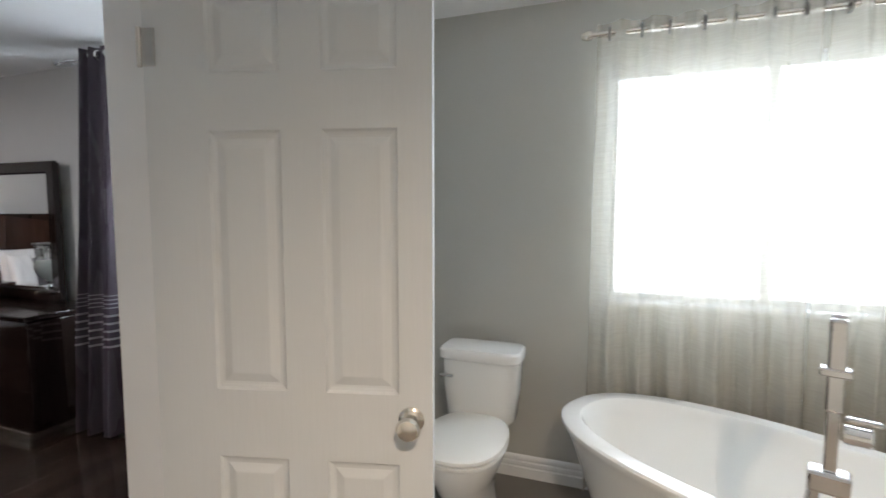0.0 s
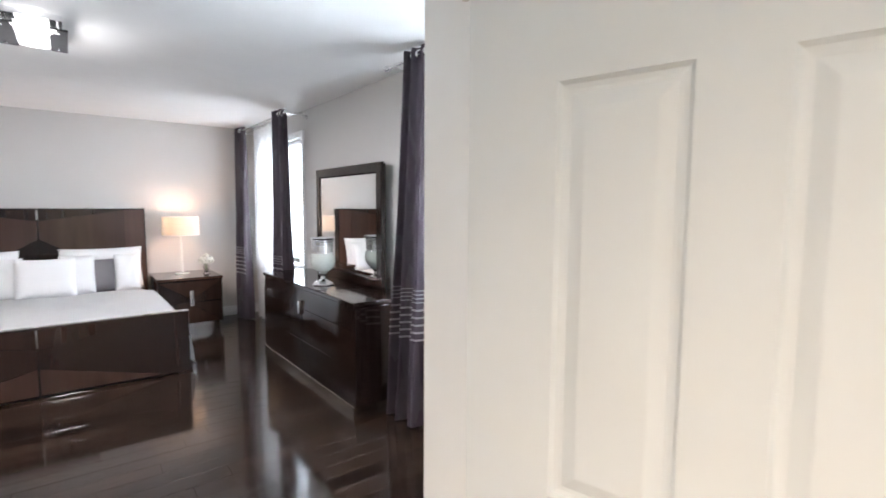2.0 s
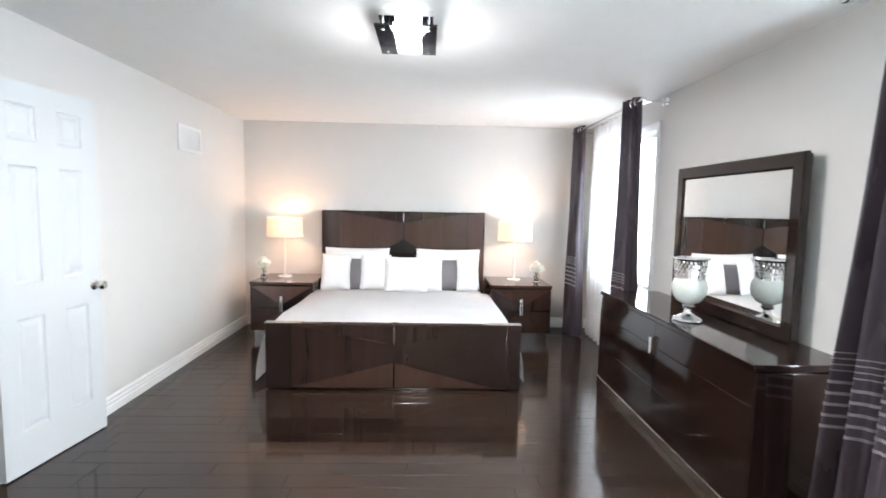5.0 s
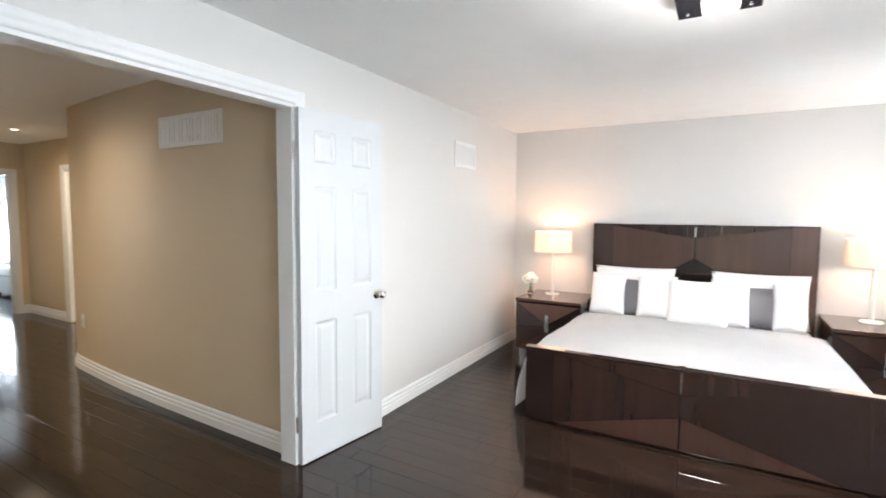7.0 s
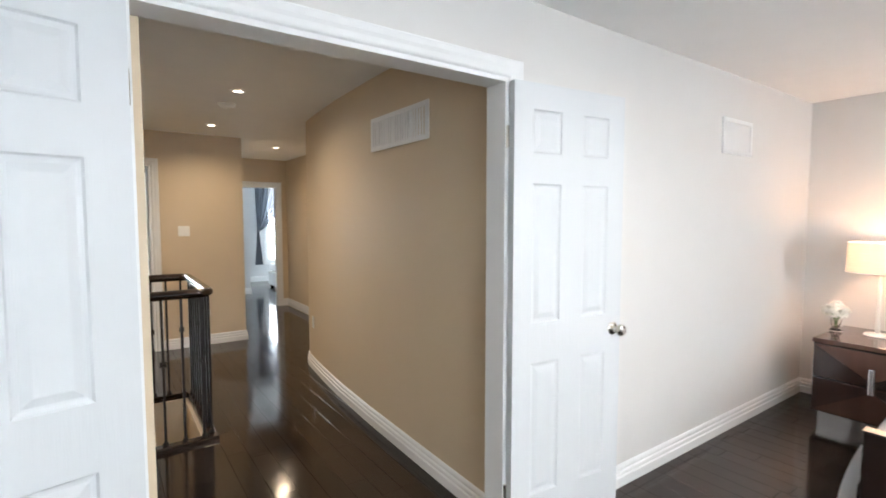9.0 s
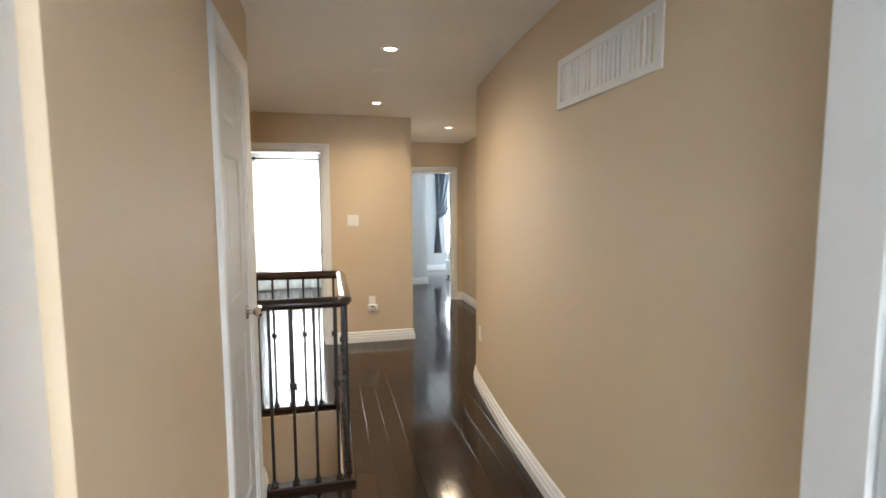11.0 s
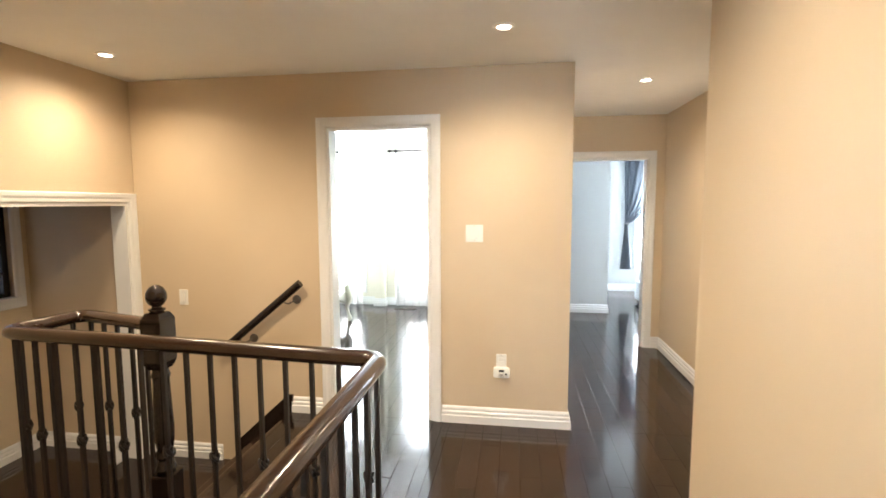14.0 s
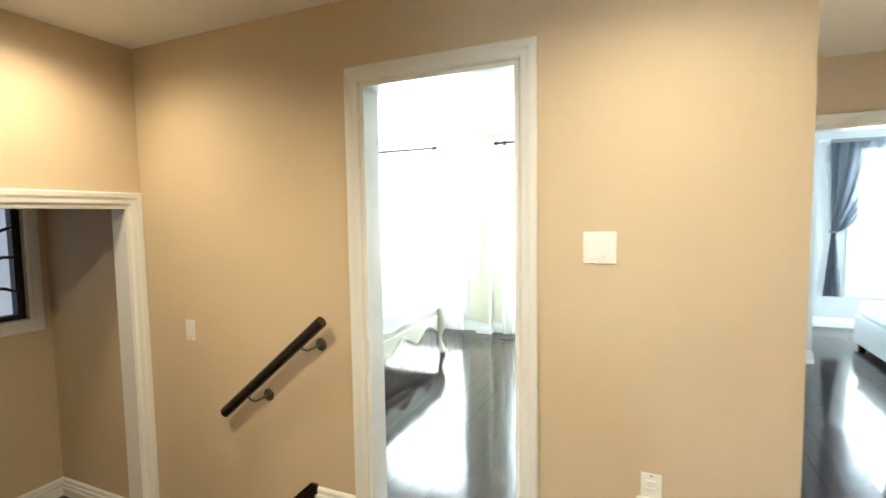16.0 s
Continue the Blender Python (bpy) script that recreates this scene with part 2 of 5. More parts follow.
# ---- mesh helpers ----
def part(name, bm, material, parent=None, label="", smooth=False, m=None):
    """Links a bmesh as one mesh object under a thing or a part."""
    mesh = bpy.data.meshes.new(name)
    bmesh.ops.recalc_face_normals(bm, faces=bm.faces)
    bm.to_mesh(mesh)
    bm.free()
    mesh.materials.append(material)
    if smooth:
        for p in mesh.polygons:
            p.use_smooth = True
        mesh.set_sharp_from_angle(angle=radians(38))
    ob = new(name, mesh)
    if parent:
        ob.parent = parent
    if m is not None:
        ob.matrix_basis = m
    if label:
        ob["label"] = label
    return ob


def thing(name, label, category, m=None, group="", kind=""):
    ob = new(name)
    ob.empty_display_size = 0.1
    if m is not None:
        ob.matrix_basis = m
    return tagged(ob, label, category, group, kind)


def box(bm, x0, y0, z0, x1, y1, z1, bevel=0.0, segs=2):
    made = bmesh.ops.create_cube(bm, size=1)
    sx, sy, sz = abs(x1 - x0), abs(y1 - y0), abs(z1 - z0)
    for v in made["verts"]:
        v.co = ((x0 + x1) / 2 + v.co.x * sx, (y0 + y1) / 2 + v.co.y * sy, (z0 + z1) / 2 + v.co.z * sz)
    if bevel:
        edges = list({e for v in made["verts"] for e in v.link_edges})
        bmesh.ops.bevel(bm, geom=edges, offset=bevel, segments=segs, affect="EDGES", profile=0.5)
    return bm


def boxes(*rows, bevel=0.0):
    bm = bmesh.new()
    for r in rows:
        box(bm, *r, bevel=bevel)
    return bm


def lathe(bm, profile, segs=24, at=(0, 0, 0), scale=(1, 1)):
    rings = []
    for r, z in profile:
        rings.append([bm.verts.new((at[0] + scale[0] * r * math.cos(2 * math.pi * k / segs), at[1] + scale[1] * r * math.sin(2 * math.pi * k / segs), at[2] + z)) for k in range(segs)])
    for a, c in zip(rings, rings[1:]):
        for k in range(segs):
            bm.faces.new((a[k], a[(k + 1) % segs], c[(k + 1) % segs], c[k]))
    if profile[0][0] > 1e-4:
        bm.faces.new(rings[0][::-1])
    if profile[-1][0] > 1e-4:
        bm.faces.new(rings[-1])
    return bm


def turned(profile, segs=24, at=(0, 0, 0), scale=(1, 1)):
    return lathe(bmesh.new(), profile, segs, at, scale)


def sweep(bm, path, prof, up, closed_profile=True, loop=False):
    """Sweeps a profile (side, up) along a path with mitred corners; side points to the left of the way as seen against up."""
    up = Vector(up).normalized()
    pts = [Vector(p) for p in path]
    n = len(pts)
    rings = []
    for i, p in enumerate(pts):
        a = (p - pts[i - 1]).normalized() if i or loop else None
        c = (pts[(i + 1) % n] - p).normalized() if i < n - 1 or loop else None
        sa = up.cross(a).normalized() if a else None
        sc = up.cross(c).normalized() if c else None
        if sa is None:
            side = sc
        elif sc is None:
            side = sa
        else:
            side = (sa + sc).normalized()
            side = side / max(0.25, side.dot(sa))
        rings.append([bm.verts.new(p + side * u + up * w) for u, w in prof])
    k = len(prof)
    pairs = list(zip(rings, rings[1:])) + ([(rings[-1], rings[0])] if loop else [])
    for a, c in pairs:
        for j in range(k if closed_profile else k - 1):
            bm.faces.new((a[j], a[(j + 1) % k], c[(j + 1) % k], c[j]))
    if closed_profile and not loop:
        bm.faces.new(rings[0][::-1])
        bm.faces.new(rings[-1])
    return bm


def tube(path, radius, segs=12):
    """A round bar along a path of points."""
    bm = bmesh.new()
    pts = [Vector(p) for p in path]
    rings = []
    ref = None
    for i, p in enumerate(pts):
        d = (pts[min(i + 1, len(pts) - 1)] - pts[max(i - 1, 0)]).normalized()
        if ref is None or abs(ref.dot(d)) > 0.95:
            ref = Vector((0, 0, 1)) if abs(d.z) < 0.9 else Vector((1, 0, 0))
        s = d.cross(ref).normalized()
        u = s.cross(d).normalized()
        ref = u
        r = radius[i] if isinstance(radius, (list, tuple)) else radius
        rings.append([bm.verts.new(p + r * (math.cos(2 * math.pi * k / segs) * s + math.sin(2 * math.pi * k / segs) * u)) for k in range(segs)])
    for a, c in zip(rings, rings[1:]):
        for k in range(segs):
            bm.faces.new((a[k], a[(k + 1) % segs], c[(k + 1) % segs], c[k]))
    bm.faces.new(rings[0][::-1])
    bm.faces.new(rings[-1])
    return bm


def sheet(bm, nu, nv, f, thick=0.0):
    """A surface f(u, v) -> point, u and v from 0 to 1, with thickness given as a second skin."""
    g = [[bm.verts.new(f(i / nu, j / nv)) for j in range(nv + 1)] for i in range(nu + 1)]
    faces = [bm.faces.new((g[i][j], g[i + 1][j], g[i + 1][j + 1], g[i][j + 1])) for i in range(nu) for j in range(nv)]
    if thick:
        bmesh.ops.solidify(bm, geom=faces, thickness=thick)
    return bm


def wall_with_openings(name, axis, lo, hi, face0, face1, z0, z1, openings, material, label):
    """A wall that runs along x (axis 0) or y (axis 1), cut by openings (from, to, bottom, top)."""
    bm = bmesh.new()

    def piece(a, c, bottom, top):
        if c - a > 1e-4 and top - bottom > 1e-4:
            if axis == 0:
                box(bm, a, face0, bottom, c, face1, top)
            else:
                box(bm, face0, a, bottom, face1, c, top)
    at = lo
    for a, c, bottom, top in sorted(openings):
        piece(at, a, z0, z1)
        piece(a, c, z0, bottom if bottom > 0.1 else bottom - 0.025)
        piece(a, c, top, z1)
        at = c
    piece(at, hi, z0, z1)
    ob = part(name, bm, material)
    return tagged(ob, label, "wall", kind="structure")

# ---- large structure ----
H = 2.40
LAND = -0.41
W = wall_with_openings
BED_DOOR = (-3.45, -2.09, 0, 2.055)
BATH_DOOR = (0.14, 0.958, 0, 2.055)
WIN_A = (-6.42, -5.19, 0.72, 2.13)
WIN_B = (-2.75, -1.45, 0.755, 2.13)
W("wall_north", 0, -6.95, -0.96, 2.33, 2.52, -0.1, H, [WIN_A, WIN_B], BED_PAINT, "light greige painted bedroom wall with two windows")
W("wall_west", 1, -1.773, 2.33, -6.95, -6.81, -0.1, H, [], BED_PAINT, "light greige painted wall behind the bed")
W("wall_south", 0, -6.95, -1.03, -1.83, -1.773, -0.1, H, [BED_DOOR], BED_PAINT, "light greige bedroom wall with a double doorway")
W("wall_south_hall_side", 0, -3.75, -0.24, -1.89, -1.83, -0.1, H, [BED_DOOR], HALL_PAINT, "tan painted hall side of the bedroom wall")
W("wall_east", 1, -1.773, 2.33, -1.03, -0.96, -0.1, H, [BATH_DOOR], BED_PAINT, "light greige bedroom wall beside the bathroom doorway")
W("wall_bathroom_west", 1, -1.3, 2.50, -0.96, -0.865, -0.1, H, [BATH_DOOR], BATH_PAINT, "grey-green painted bathroom wall with a doorway")
BATH_WIN = (0.178, 1.55, 0.97, 2.085)
W("wall_bathroom_north", 0, -0.96, 2.3, 2.50, 2.68, -0.1, 2.43, [BATH_WIN], BATH_PAINT, "grey-green painted bathroom wall with a window")
W("wall_bathroom_east", 1, -1.3, 2.50, 2.2, 2.3, -0.1, 2.43, [], BATH_PAINT, "grey-green painted bathroom wall")
W("wall_bathroom_south", 0, -0.96, 2.3, -1.4, -1.3, -0.1, 2.43, [], BATH_PAINT, "grey-green painted bathroom wall")
# hall
CLOSET = (-3.48, -2.93, 0, 2.055)
W("wall_closet", 1, -3.58, -1.89, -2.135, -1.98, -0.1, H, [CLOSET], HALL_PAINT, "tan painted hall wall with a closet door")
W("wall_closet_south", 0, -2.135, -0.24, -3.70, -3.58, -3.0, H, [], HALL_PAINT, "tan painted wall beside the stairwell")
W("wall_closet_east", 1, -3.58, -1.89, -0.36, -0.24, -0.1, H, [], HALL_PAINT, "tan painted closet wall")
ROOM_DOOR = (-2.46, -1.742, 0, 2.03)
W("wall_end", 0, -3.39, 0.84, -6.36, -6.30, -3.0, H, [ROOM_DOOR], HALL_PAINT, "tan painted wall at the end of the hall with an open doorway")
W("wall_end_room_side", 0, -3.33, 0.84, -6.42, -6.36, -0.1, H, [ROOM_DOOR], ROOM_PAINT, "cream painted bedroom side of the hall wall")
ALCOVE = (-6.227, -5.05, LAND, 1.524)
W("wall_landing", 1, -6.30, -3.70, -0.24, -0.12, -3.0, H, [ALCOVE], HALL_PAINT, "tan painted landing wall with a cased opening")
ALCOVE_WIN = (-6.18, -5.3, 0.81, 1.9)
W("wall_alcove_east", 1, -6.30, -4.6, 0.72, 0.84, -3.0, H, [ALCOVE_WIN], HALL_PAINT, "tan painted alcove wall with a small window")
W("wall_alcove_north", 0, -0.12, 0.84, -4.6, -4.5, -3.0, H, [], HALL_PAINT, "tan painted alcove wall")
W("wall_passage", 1, -8.30, -6.36, -3.39, -3.33, -0.1, H, [], HALL_PAINT, "tan painted wall of the short passage")
W("wall_passage_room_side", 1, -10.2, -6.42, -3.33, -3.27, -0.1, H, [], ROOM_PAINT, "cream painted bedroom wall")
BATH2_DOOR = (-7.12, -6.36, 0, 1.99)
W("wall_passage_west", 1, -8.30, -5.22, -4.62, -4.53, -0.1, H, [BATH2_DOOR], HALL_PAINT, "tan painted passage wall with a bathroom doorway")
FAR_DOOR = (-4.37, -3.46, 0, 1.97)
W("wall_far", 0, -4.62, -3.33, -8.36, -8.30, -0.1, H, [FAR_DOOR], HALL_PAINT, "tan painted wall with a doorway at the end of the passage")
W("wall_far_room_side", 0, -6.9, -3.27, -8.42, -8.36, -0.1, H, [FAR_DOOR], GREY_PAINT, "blue-grey bedroom side of the far wall")
# hall wall that bends gently and turns away at its end
bend = [(-3.508, -1.89), (-3.525, -2.6), (-3.545, -3.3), (-3.575, -3.9), (-3.615, -4.35), (-3.65, -4.68), (-3.672, -4.86), (-3.70, -4.97), (-3.75, -5.05), (-3.85, -5.10), (-4.0, -5.12), (-4.50, -5.12)]
bm = bmesh.new()
sweep(bm, [(x, y, -0.1) for x, y in bend], [(0, 0), (0, H + 0.1), (-0.12, H + 0.1), (-0.12, 0)], (0, 0, 1))
tagged(part("wall_hall_west", bm, HALL_PAINT, smooth=True), "tan painted hall wall that curves away at its end", "wall", kind="structure")
# other rooms that close the place
R2WIN1, R2WIN2 = (-0.75, 0.45, 0.25, 2.16), (-2.5, -1.4, 0.25, 2.16)
W("wall_room_south", 0, -3.27, 0.84, -10.2, -10.05, -0.1, H, [R2WIN1, R2WIN2], ROOM_PAINT, "cream painted bedroom wall with bright windows")
W("wall_room_east", 1, -10.2, -6.42, 0.84, 0.96, -0.1, H, [], ROOM_PAINT, "cream painted bedroom wall")
tagged(part("wall_room_pier", boxes((-1.13, -10.05, 0, -0.98, -9.93, H)), ROOM_PAINT), "cream painted pier between two windows", "wall", kind="structure")
FARWIN = (-6.3, -5.12, 0.45, 2.2)
W("wall_far_south", 0, -6.9, -4.30, -11.85, -11.7, -0.1, H, [FARWIN], GREY_PAINT, "blue-grey bedroom wall with a bright window")
W("wall_far_jog", 1, -11.7, -10.02, -4.30, -4.18, -0.1, H, [], GREY_PAINT, "blue-grey wall corner")
W("wall_far_jog_front", 0, -4.30, -3.27, -10.02, -9.9, -0.1, H, [], GREY_PAINT, "blue-grey wall corner")
W("wall_far_east", 1, -9.9, -8.42, -3.39, -3.332, -0.1, H, [], GREY_PAINT, "blue-grey bedroom wall")
W("wall_far_west", 1, -11.7, -8.42, -6.9, -6.8, -0.1, H, [], GREY_PAINT, "blue-grey bedroom wall")
W("wall_bath_two", 0, -7.0, -4.62, -5.34, -5.22, -0.1, H, [], WHITE_TILE, "white wall of the second bathroom")
W("wall_bath_two_south", 0, -7.0, -4.62, -8.36, -8.26, -0.1, H, [], WHITE_TILE, "white wall of the second bathroom")
W("wall_bath_two_west", 1, -8.26, -5.34, -7.0, -6.9, -0.1, H, [], WHITE_TILE, "white wall of the second bathroom")
# ceilings
def slab(name, rows, material, label, kind_word):
    return tagged(part(name, boxes(*rows), material), label, kind_word, kind="structure")


slab("ceiling", [(-6.95, -1.83, H, -0.96, 2.52, H + 0.15)], CEILING, "white textured bedroom ceiling", "ceiling")
slab("ceiling", [(-0.96, -1.4, 2.43, 2.3, 2.68, 2.58)], CEILING, "white bathroom ceiling", "ceiling")
slab("ceiling", [(-4.62, -8.36, H, 0.96, -1.83, H + 0.15)], CEILING, "white hall ceiling with recessed lights", "ceiling")
slab("ceiling", [(-3.33, -10.2, H, 0.96, -8.36, H + 0.15)], CEILING, "white ceiling of the second bedroom", "ceiling")
slab("ceiling", [(-7.0, -11.85, H, -3.33, -8.36, H + 0.15)], CEILING, "white ceiling of the far bedroom", "ceiling")
slab("ceiling", [(-7.0, -8.36, H, -4.62, -5.22, H + 0.15)], CEILING, "white ceiling of the second bathroom", "ceiling")
# sub-floors, under the boards
slab("floor_slab", [(-6.95, -1.86, -0.25, -0.96, 2.33, -0.018), (-4.62, -3.70, -0.25, -2.135, -1.86, -0.018), (-4.62, -8.36, -0.25, -2.57, -3.70, -0.018), (-2.57, -6.36, -0.25, -1.42, -4.66, -0.018), (-1.42, -5.12, -0.25, -0.95, -4.66, -0.018), (-3.33, -10.2, -0.25, 0.96, -6.36, -0.018), (-7.0, -11.85, -0.25, -3.33, -8.36, -0.018)], GAP, "dark subfloor under the boards", "floor")
slab("floor_bathroom", [(-0.96, -1.4, -0.2, 2.3, 2.5, 0.0)], TILE, "dark taupe tiled bathroom floor", "floor")
slab("floor_bathroom_two", [(-7.0, -8.3, -0.2, -4.56, -5.3, 0.004)], WHITE_TILE, "white tiled floor of the second bathroom", "floor")
slab("landing_floor", [(-1.14, -6.30, LAND - 0.2, -0.9, -5.12, LAND), (-0.9, -6.30, LAND - 0.2, 0.72, -3.70, LAND)], PLANK, "dark wood stair landing", "landing")
slab("stairwell_wall", [(-2.57, -4.66, -3.0, -0.95, -4.62, -0.018), (-2.57, -4.62, -3.0, -2.52, -3.70, -0.018), (-0.95, -5.12, -3.0, -0.91, -4.62, -0.018)], HALL_PAINT, "tan painted side of the stairwell", "wall")
slab("stairwell_floor", [(-2.6, -4.66, -3.05, -0.2, -3.58, -3.0)], PLANK, "dark wood floor at the foot of the stairs", "floor")

# ---- mouldings ----
BASE_PROFILE = [(0, 0), (-0.020, 0), (-0.020, 0.052), (-0.013, 0.058), (-0.013, 0.062), (-0.017, 0.068), (-0.015, 0.080), (-0.008, 0.086), (-0.008, 0.090), (-0.011, 0.095), (-0.009, 0.106), (-0.004, 0.114), (0, 0.118)]
CASE_PROFILE = [(0, 0), (0.006, 0.010), (0.012, 0.013), (0.030, 0.014), (0.044, 0.019), (0.066, 0.020), (0.072, 0.016), (0.072, 0)]


def baseboard(*paths, z=0.0, label="white profiled baseboard along the wall"):
    """Runs with the wall on the left hand side of the way."""
    for p in paths:
        bm = bmesh.new()
        sweep(bm, [(x, y, z) for x, y in p], BASE_PROFILE, (0, 0, 1))
        tagged(part("baseboard", bm, TRIM), label, "baseboard", kind="structure")


baseboard([(-3.53, -1.773), (-6.81, -1.773), (-6.81, 2.33), (-1.03, 2.33), (-1.03, 1.032)])
baseboard([(-0.865, 1.032), (-0.865, 2.50), (2.2, 2.50)])
baseboard([(-2.135, -1.89), (-2.135, -2.86)], [(-2.135, -3.55), (-2.135, -3.70)])
baseboard([(-4.53, -6.28), (-4.53, -5.12), (-4.0, -5.12)] + [b for b in bend[::-1]][2:])
baseboard([(-1.43, -6.30), (-1.669, -6.30)])
baseboard([(-2.535, -6.30), (-3.39, -6.30), (-3.39, -8.30), (-3.42, -8.30)])
baseboard([(-4.443, -8.30), (-4.53, -8.30), (-4.53, -7.195)])
baseboard([(-0.24, -6.30), (-0.86, -6.30)], [(-0.12, -6.10), (-0.12, -6.30)][::-1], [(0.72, -4.6), (0.72, -6.30), (-0.12, -6.30)], z=LAND)
baseboard([(0.84, -10.05), (-0.98, -10.05), (-0.98, -9.93), (-1.13, -9.93), (-1.13, -10.05), (-3.27, -10.05)])
baseboard([(-3.39, -8.42), (-3.39, -9.9), (-4.30, -9.9), (-4.30, -11.7), (-6.8, -11.7)])


def doorway(name, axis, face, sign, opening, depth, label, jamb=0.018, foot=None):
    """Casing on one face of a wall and a jamb lining through it. sign: the way the face looks."""
    a, c, bottom, top = opening
    root = thing(name, label, "door frame", kind="structure")

    def at(u, z, off=0.0):
        return (u, face + sign * off, z) if axis == 0 else (face + sign * off, u, z)
    n = (0, sign, 0) if axis == 0 else (sign, 0, 0)
    bm = bmesh.new()
    path = [at(a, bottom), at(a, top), at(c, top), at(c, bottom)]
    side = Vector(n).cross(Vector(path[1]) - Vector(path[0]))
    out = Vector(at(a - 1, bottom)) - Vector(at(a, bottom))
    prof = CASE_PROFILE if side.dot(out) > 0 else [(-u, w) for u, w in CASE_PROFILE]
    sweep(bm, path, prof, n)
    part("casing", bm, TRIM, root)
    if not depth:
        return root
    bm = bmesh.new()
    d0, d1 = 0.0015, -depth - 0.0015
    for u0, u1, z0, z1 in ((a, a + jamb, bottom, top), (c - jamb, c, bottom, top), (a + jamb, c - jamb, top - jamb, top)):
        p, q = at(u0, z0, d0), at(u1, z1, d1)
        box(bm, *[min(i, j) for i, j in zip(p, q)], *[max(i, j) for i, j in zip(p, q)])
    part("jamb", bm, TRIM, root)
    return root


doorway("doorway_bedroom", 0, -1.773, 1, BED_DOOR, 0.117, "white painted double door frame with profiled casing")
doorway("doorway_bedroom_hall_side", 0, -1.89, -1, BED_DOOR, 0.0, "white painted casing on the hall side")
doorway("doorway_bathroom", 1, -1.03, -1, BATH_DOOR, 0.165, "white painted bathroom door frame")
doorway("doorway_bathroom_inside", 1, -0.865, 1, BATH_DOOR, 0.0, "white painted casing inside the bathroom")
doorway("doorway_closet", 1, -2.135, -1, CLOSET, 0.12, "white painted closet door frame")
doorway("doorway_room", 0, -6.30, 1, ROOM_DOOR, 0.12, "white painted door frame at the end of the hall")
doorway("doorway_far", 0, -8.30, 1, FAR_DOOR, 0.12, "white painted door frame at the end of the passage")
doorway("doorway_second_bathroom", 1, -4.53, 1, BATH2_DOOR, 0.09, "white painted frame of the second bathroom door")
doorway("doorway_landing", 1, -0.24, -1, ALCOVE, 0.12, "white cased opening off the stair landing")


# ---- doors ----
def door(name, width, hinge, turn, label, knob_z=0.92, knob_in=0.052, height=2.03, knuckle=1, lift=0.008, columns=2, stiles=None, rows=((0.215, 0.815), (0.995, 1.605), (1.735, 1.92))):
    """A six-panel door leaf: hinge edge on its own z axis, leaf along +x, turned by degrees."""
    root = thing(name, label, "door", pose(hinge[0], hinge[1], lift, 0, 0, turn), kind="structure")
    th = 0.018
    s, mull = width * 0.155, width * 0.20
    pw = (width - 2 * s - mull) / 2
    cols = [(s, s + pw), (s + pw + mull, width - s)]
    if stiles:
        pw = (width - sum(stiles) - 0.10) / 2
        cols = [(stiles[0], stiles[0] + pw), (width - stiles[1] - pw, width - stiles[1])]
    if columns == 1:
        cols = [(0.115, width - 0.115)]
    bm = bmesh.new()
    xs = [0] + [x for c in cols for x in c] + [width]
    zs = [0] + [z for r in rows for z in r] + [height]
    for i in range(len(xs) - 1):
        for j in range(7):
            if i % 2 and j in (1, 3, 5):
                continue
            for y in (-th, th):
                v = [bm.verts.new(p) for p in ((xs[i], y, zs[j]), (xs[i + 1], y, zs[j]), (xs[i + 1], y, zs[j + 1]), (xs[i], y, zs[j + 1]))]
                bm.faces.new(v)
    for x in (0, width):
        bm.faces.new([bm.verts.new(p) for p in ((x, -th, 0), (x, th, 0), (x, th, height), (x, -th, height))])
    for z in (0, height):
        bm.faces.new([bm.verts.new(p) for p in ((0, -th, z), (width, -th, z), (width, th, z), (0, th, z))])
    bmesh.ops.remove_doubles(bm, verts=bm.verts, dist=1e-5)
    part("slab", bm, DOOR_PAINT, root)
    for x0, x1 in cols:
        for z0, z1 in rows:
            bm = bmesh.new()
            for sgn in (-1, 1):
                rings = []
                for inset, depth in ((0, 0), (0.006, 0.006), (0.013, 0.008), (0.019, 0.0085), (0.040, 0.002), (0.043, 0.0015)):
                    y = sgn * (th - depth)
                    rings.append([bm.verts.new(p) for p in ((x0 + inset, y, z0 + inset), (x1 - inset, y, z0 + inset), (x1 - inset, y, z1 - inset), (x0 + inset, y, z1 - inset))])
                for a, c in zip(rings, rings[1:]):
                    for k in range(4):
                        bm.faces.new((a[k], a[(k + 1) % 4], c[(k + 1) % 4], c[k]))
                bm.faces.new(rings[-1])
            part("panel", bm, DOOR_PAINT, root)
    for sgn in (-1, 1):
        m = pose(width - knob_in, sgn * th, knob_z, -90 * sgn, 0, 0)
        bm = turned([(0.0, 0), (0.032, 0), (0.032, 0.004), (0.026, 0.009), (0.012, 0.012), (0.011, 0.030), (0.018, 0.036), (0.027, 0.045), (0.029, 0.055), (0.024, 0.064), (0.012, 0.068), (0.0, 0.068)], 24)
        part("knob", bm, NICKEL, root, "satin nickel round knob", smooth=True, m=m)
    for z in (0.23, 1.80):
        bm = boxes((-0.004, knuckle * th - 0.004, z - 0.045, 0.0335, knuckle * (th + 0.0015), z + 0.045))
        lathe(bm, [(0, -0.047), (0.006, -0.047), (0.006, 0.047), (0, 0.047)], 10, (-0.006, knuckle * (th + 0.004), z))
        part("hinge", bm, NICKEL, root, "nickel butt hinge", smooth=True)
    return root


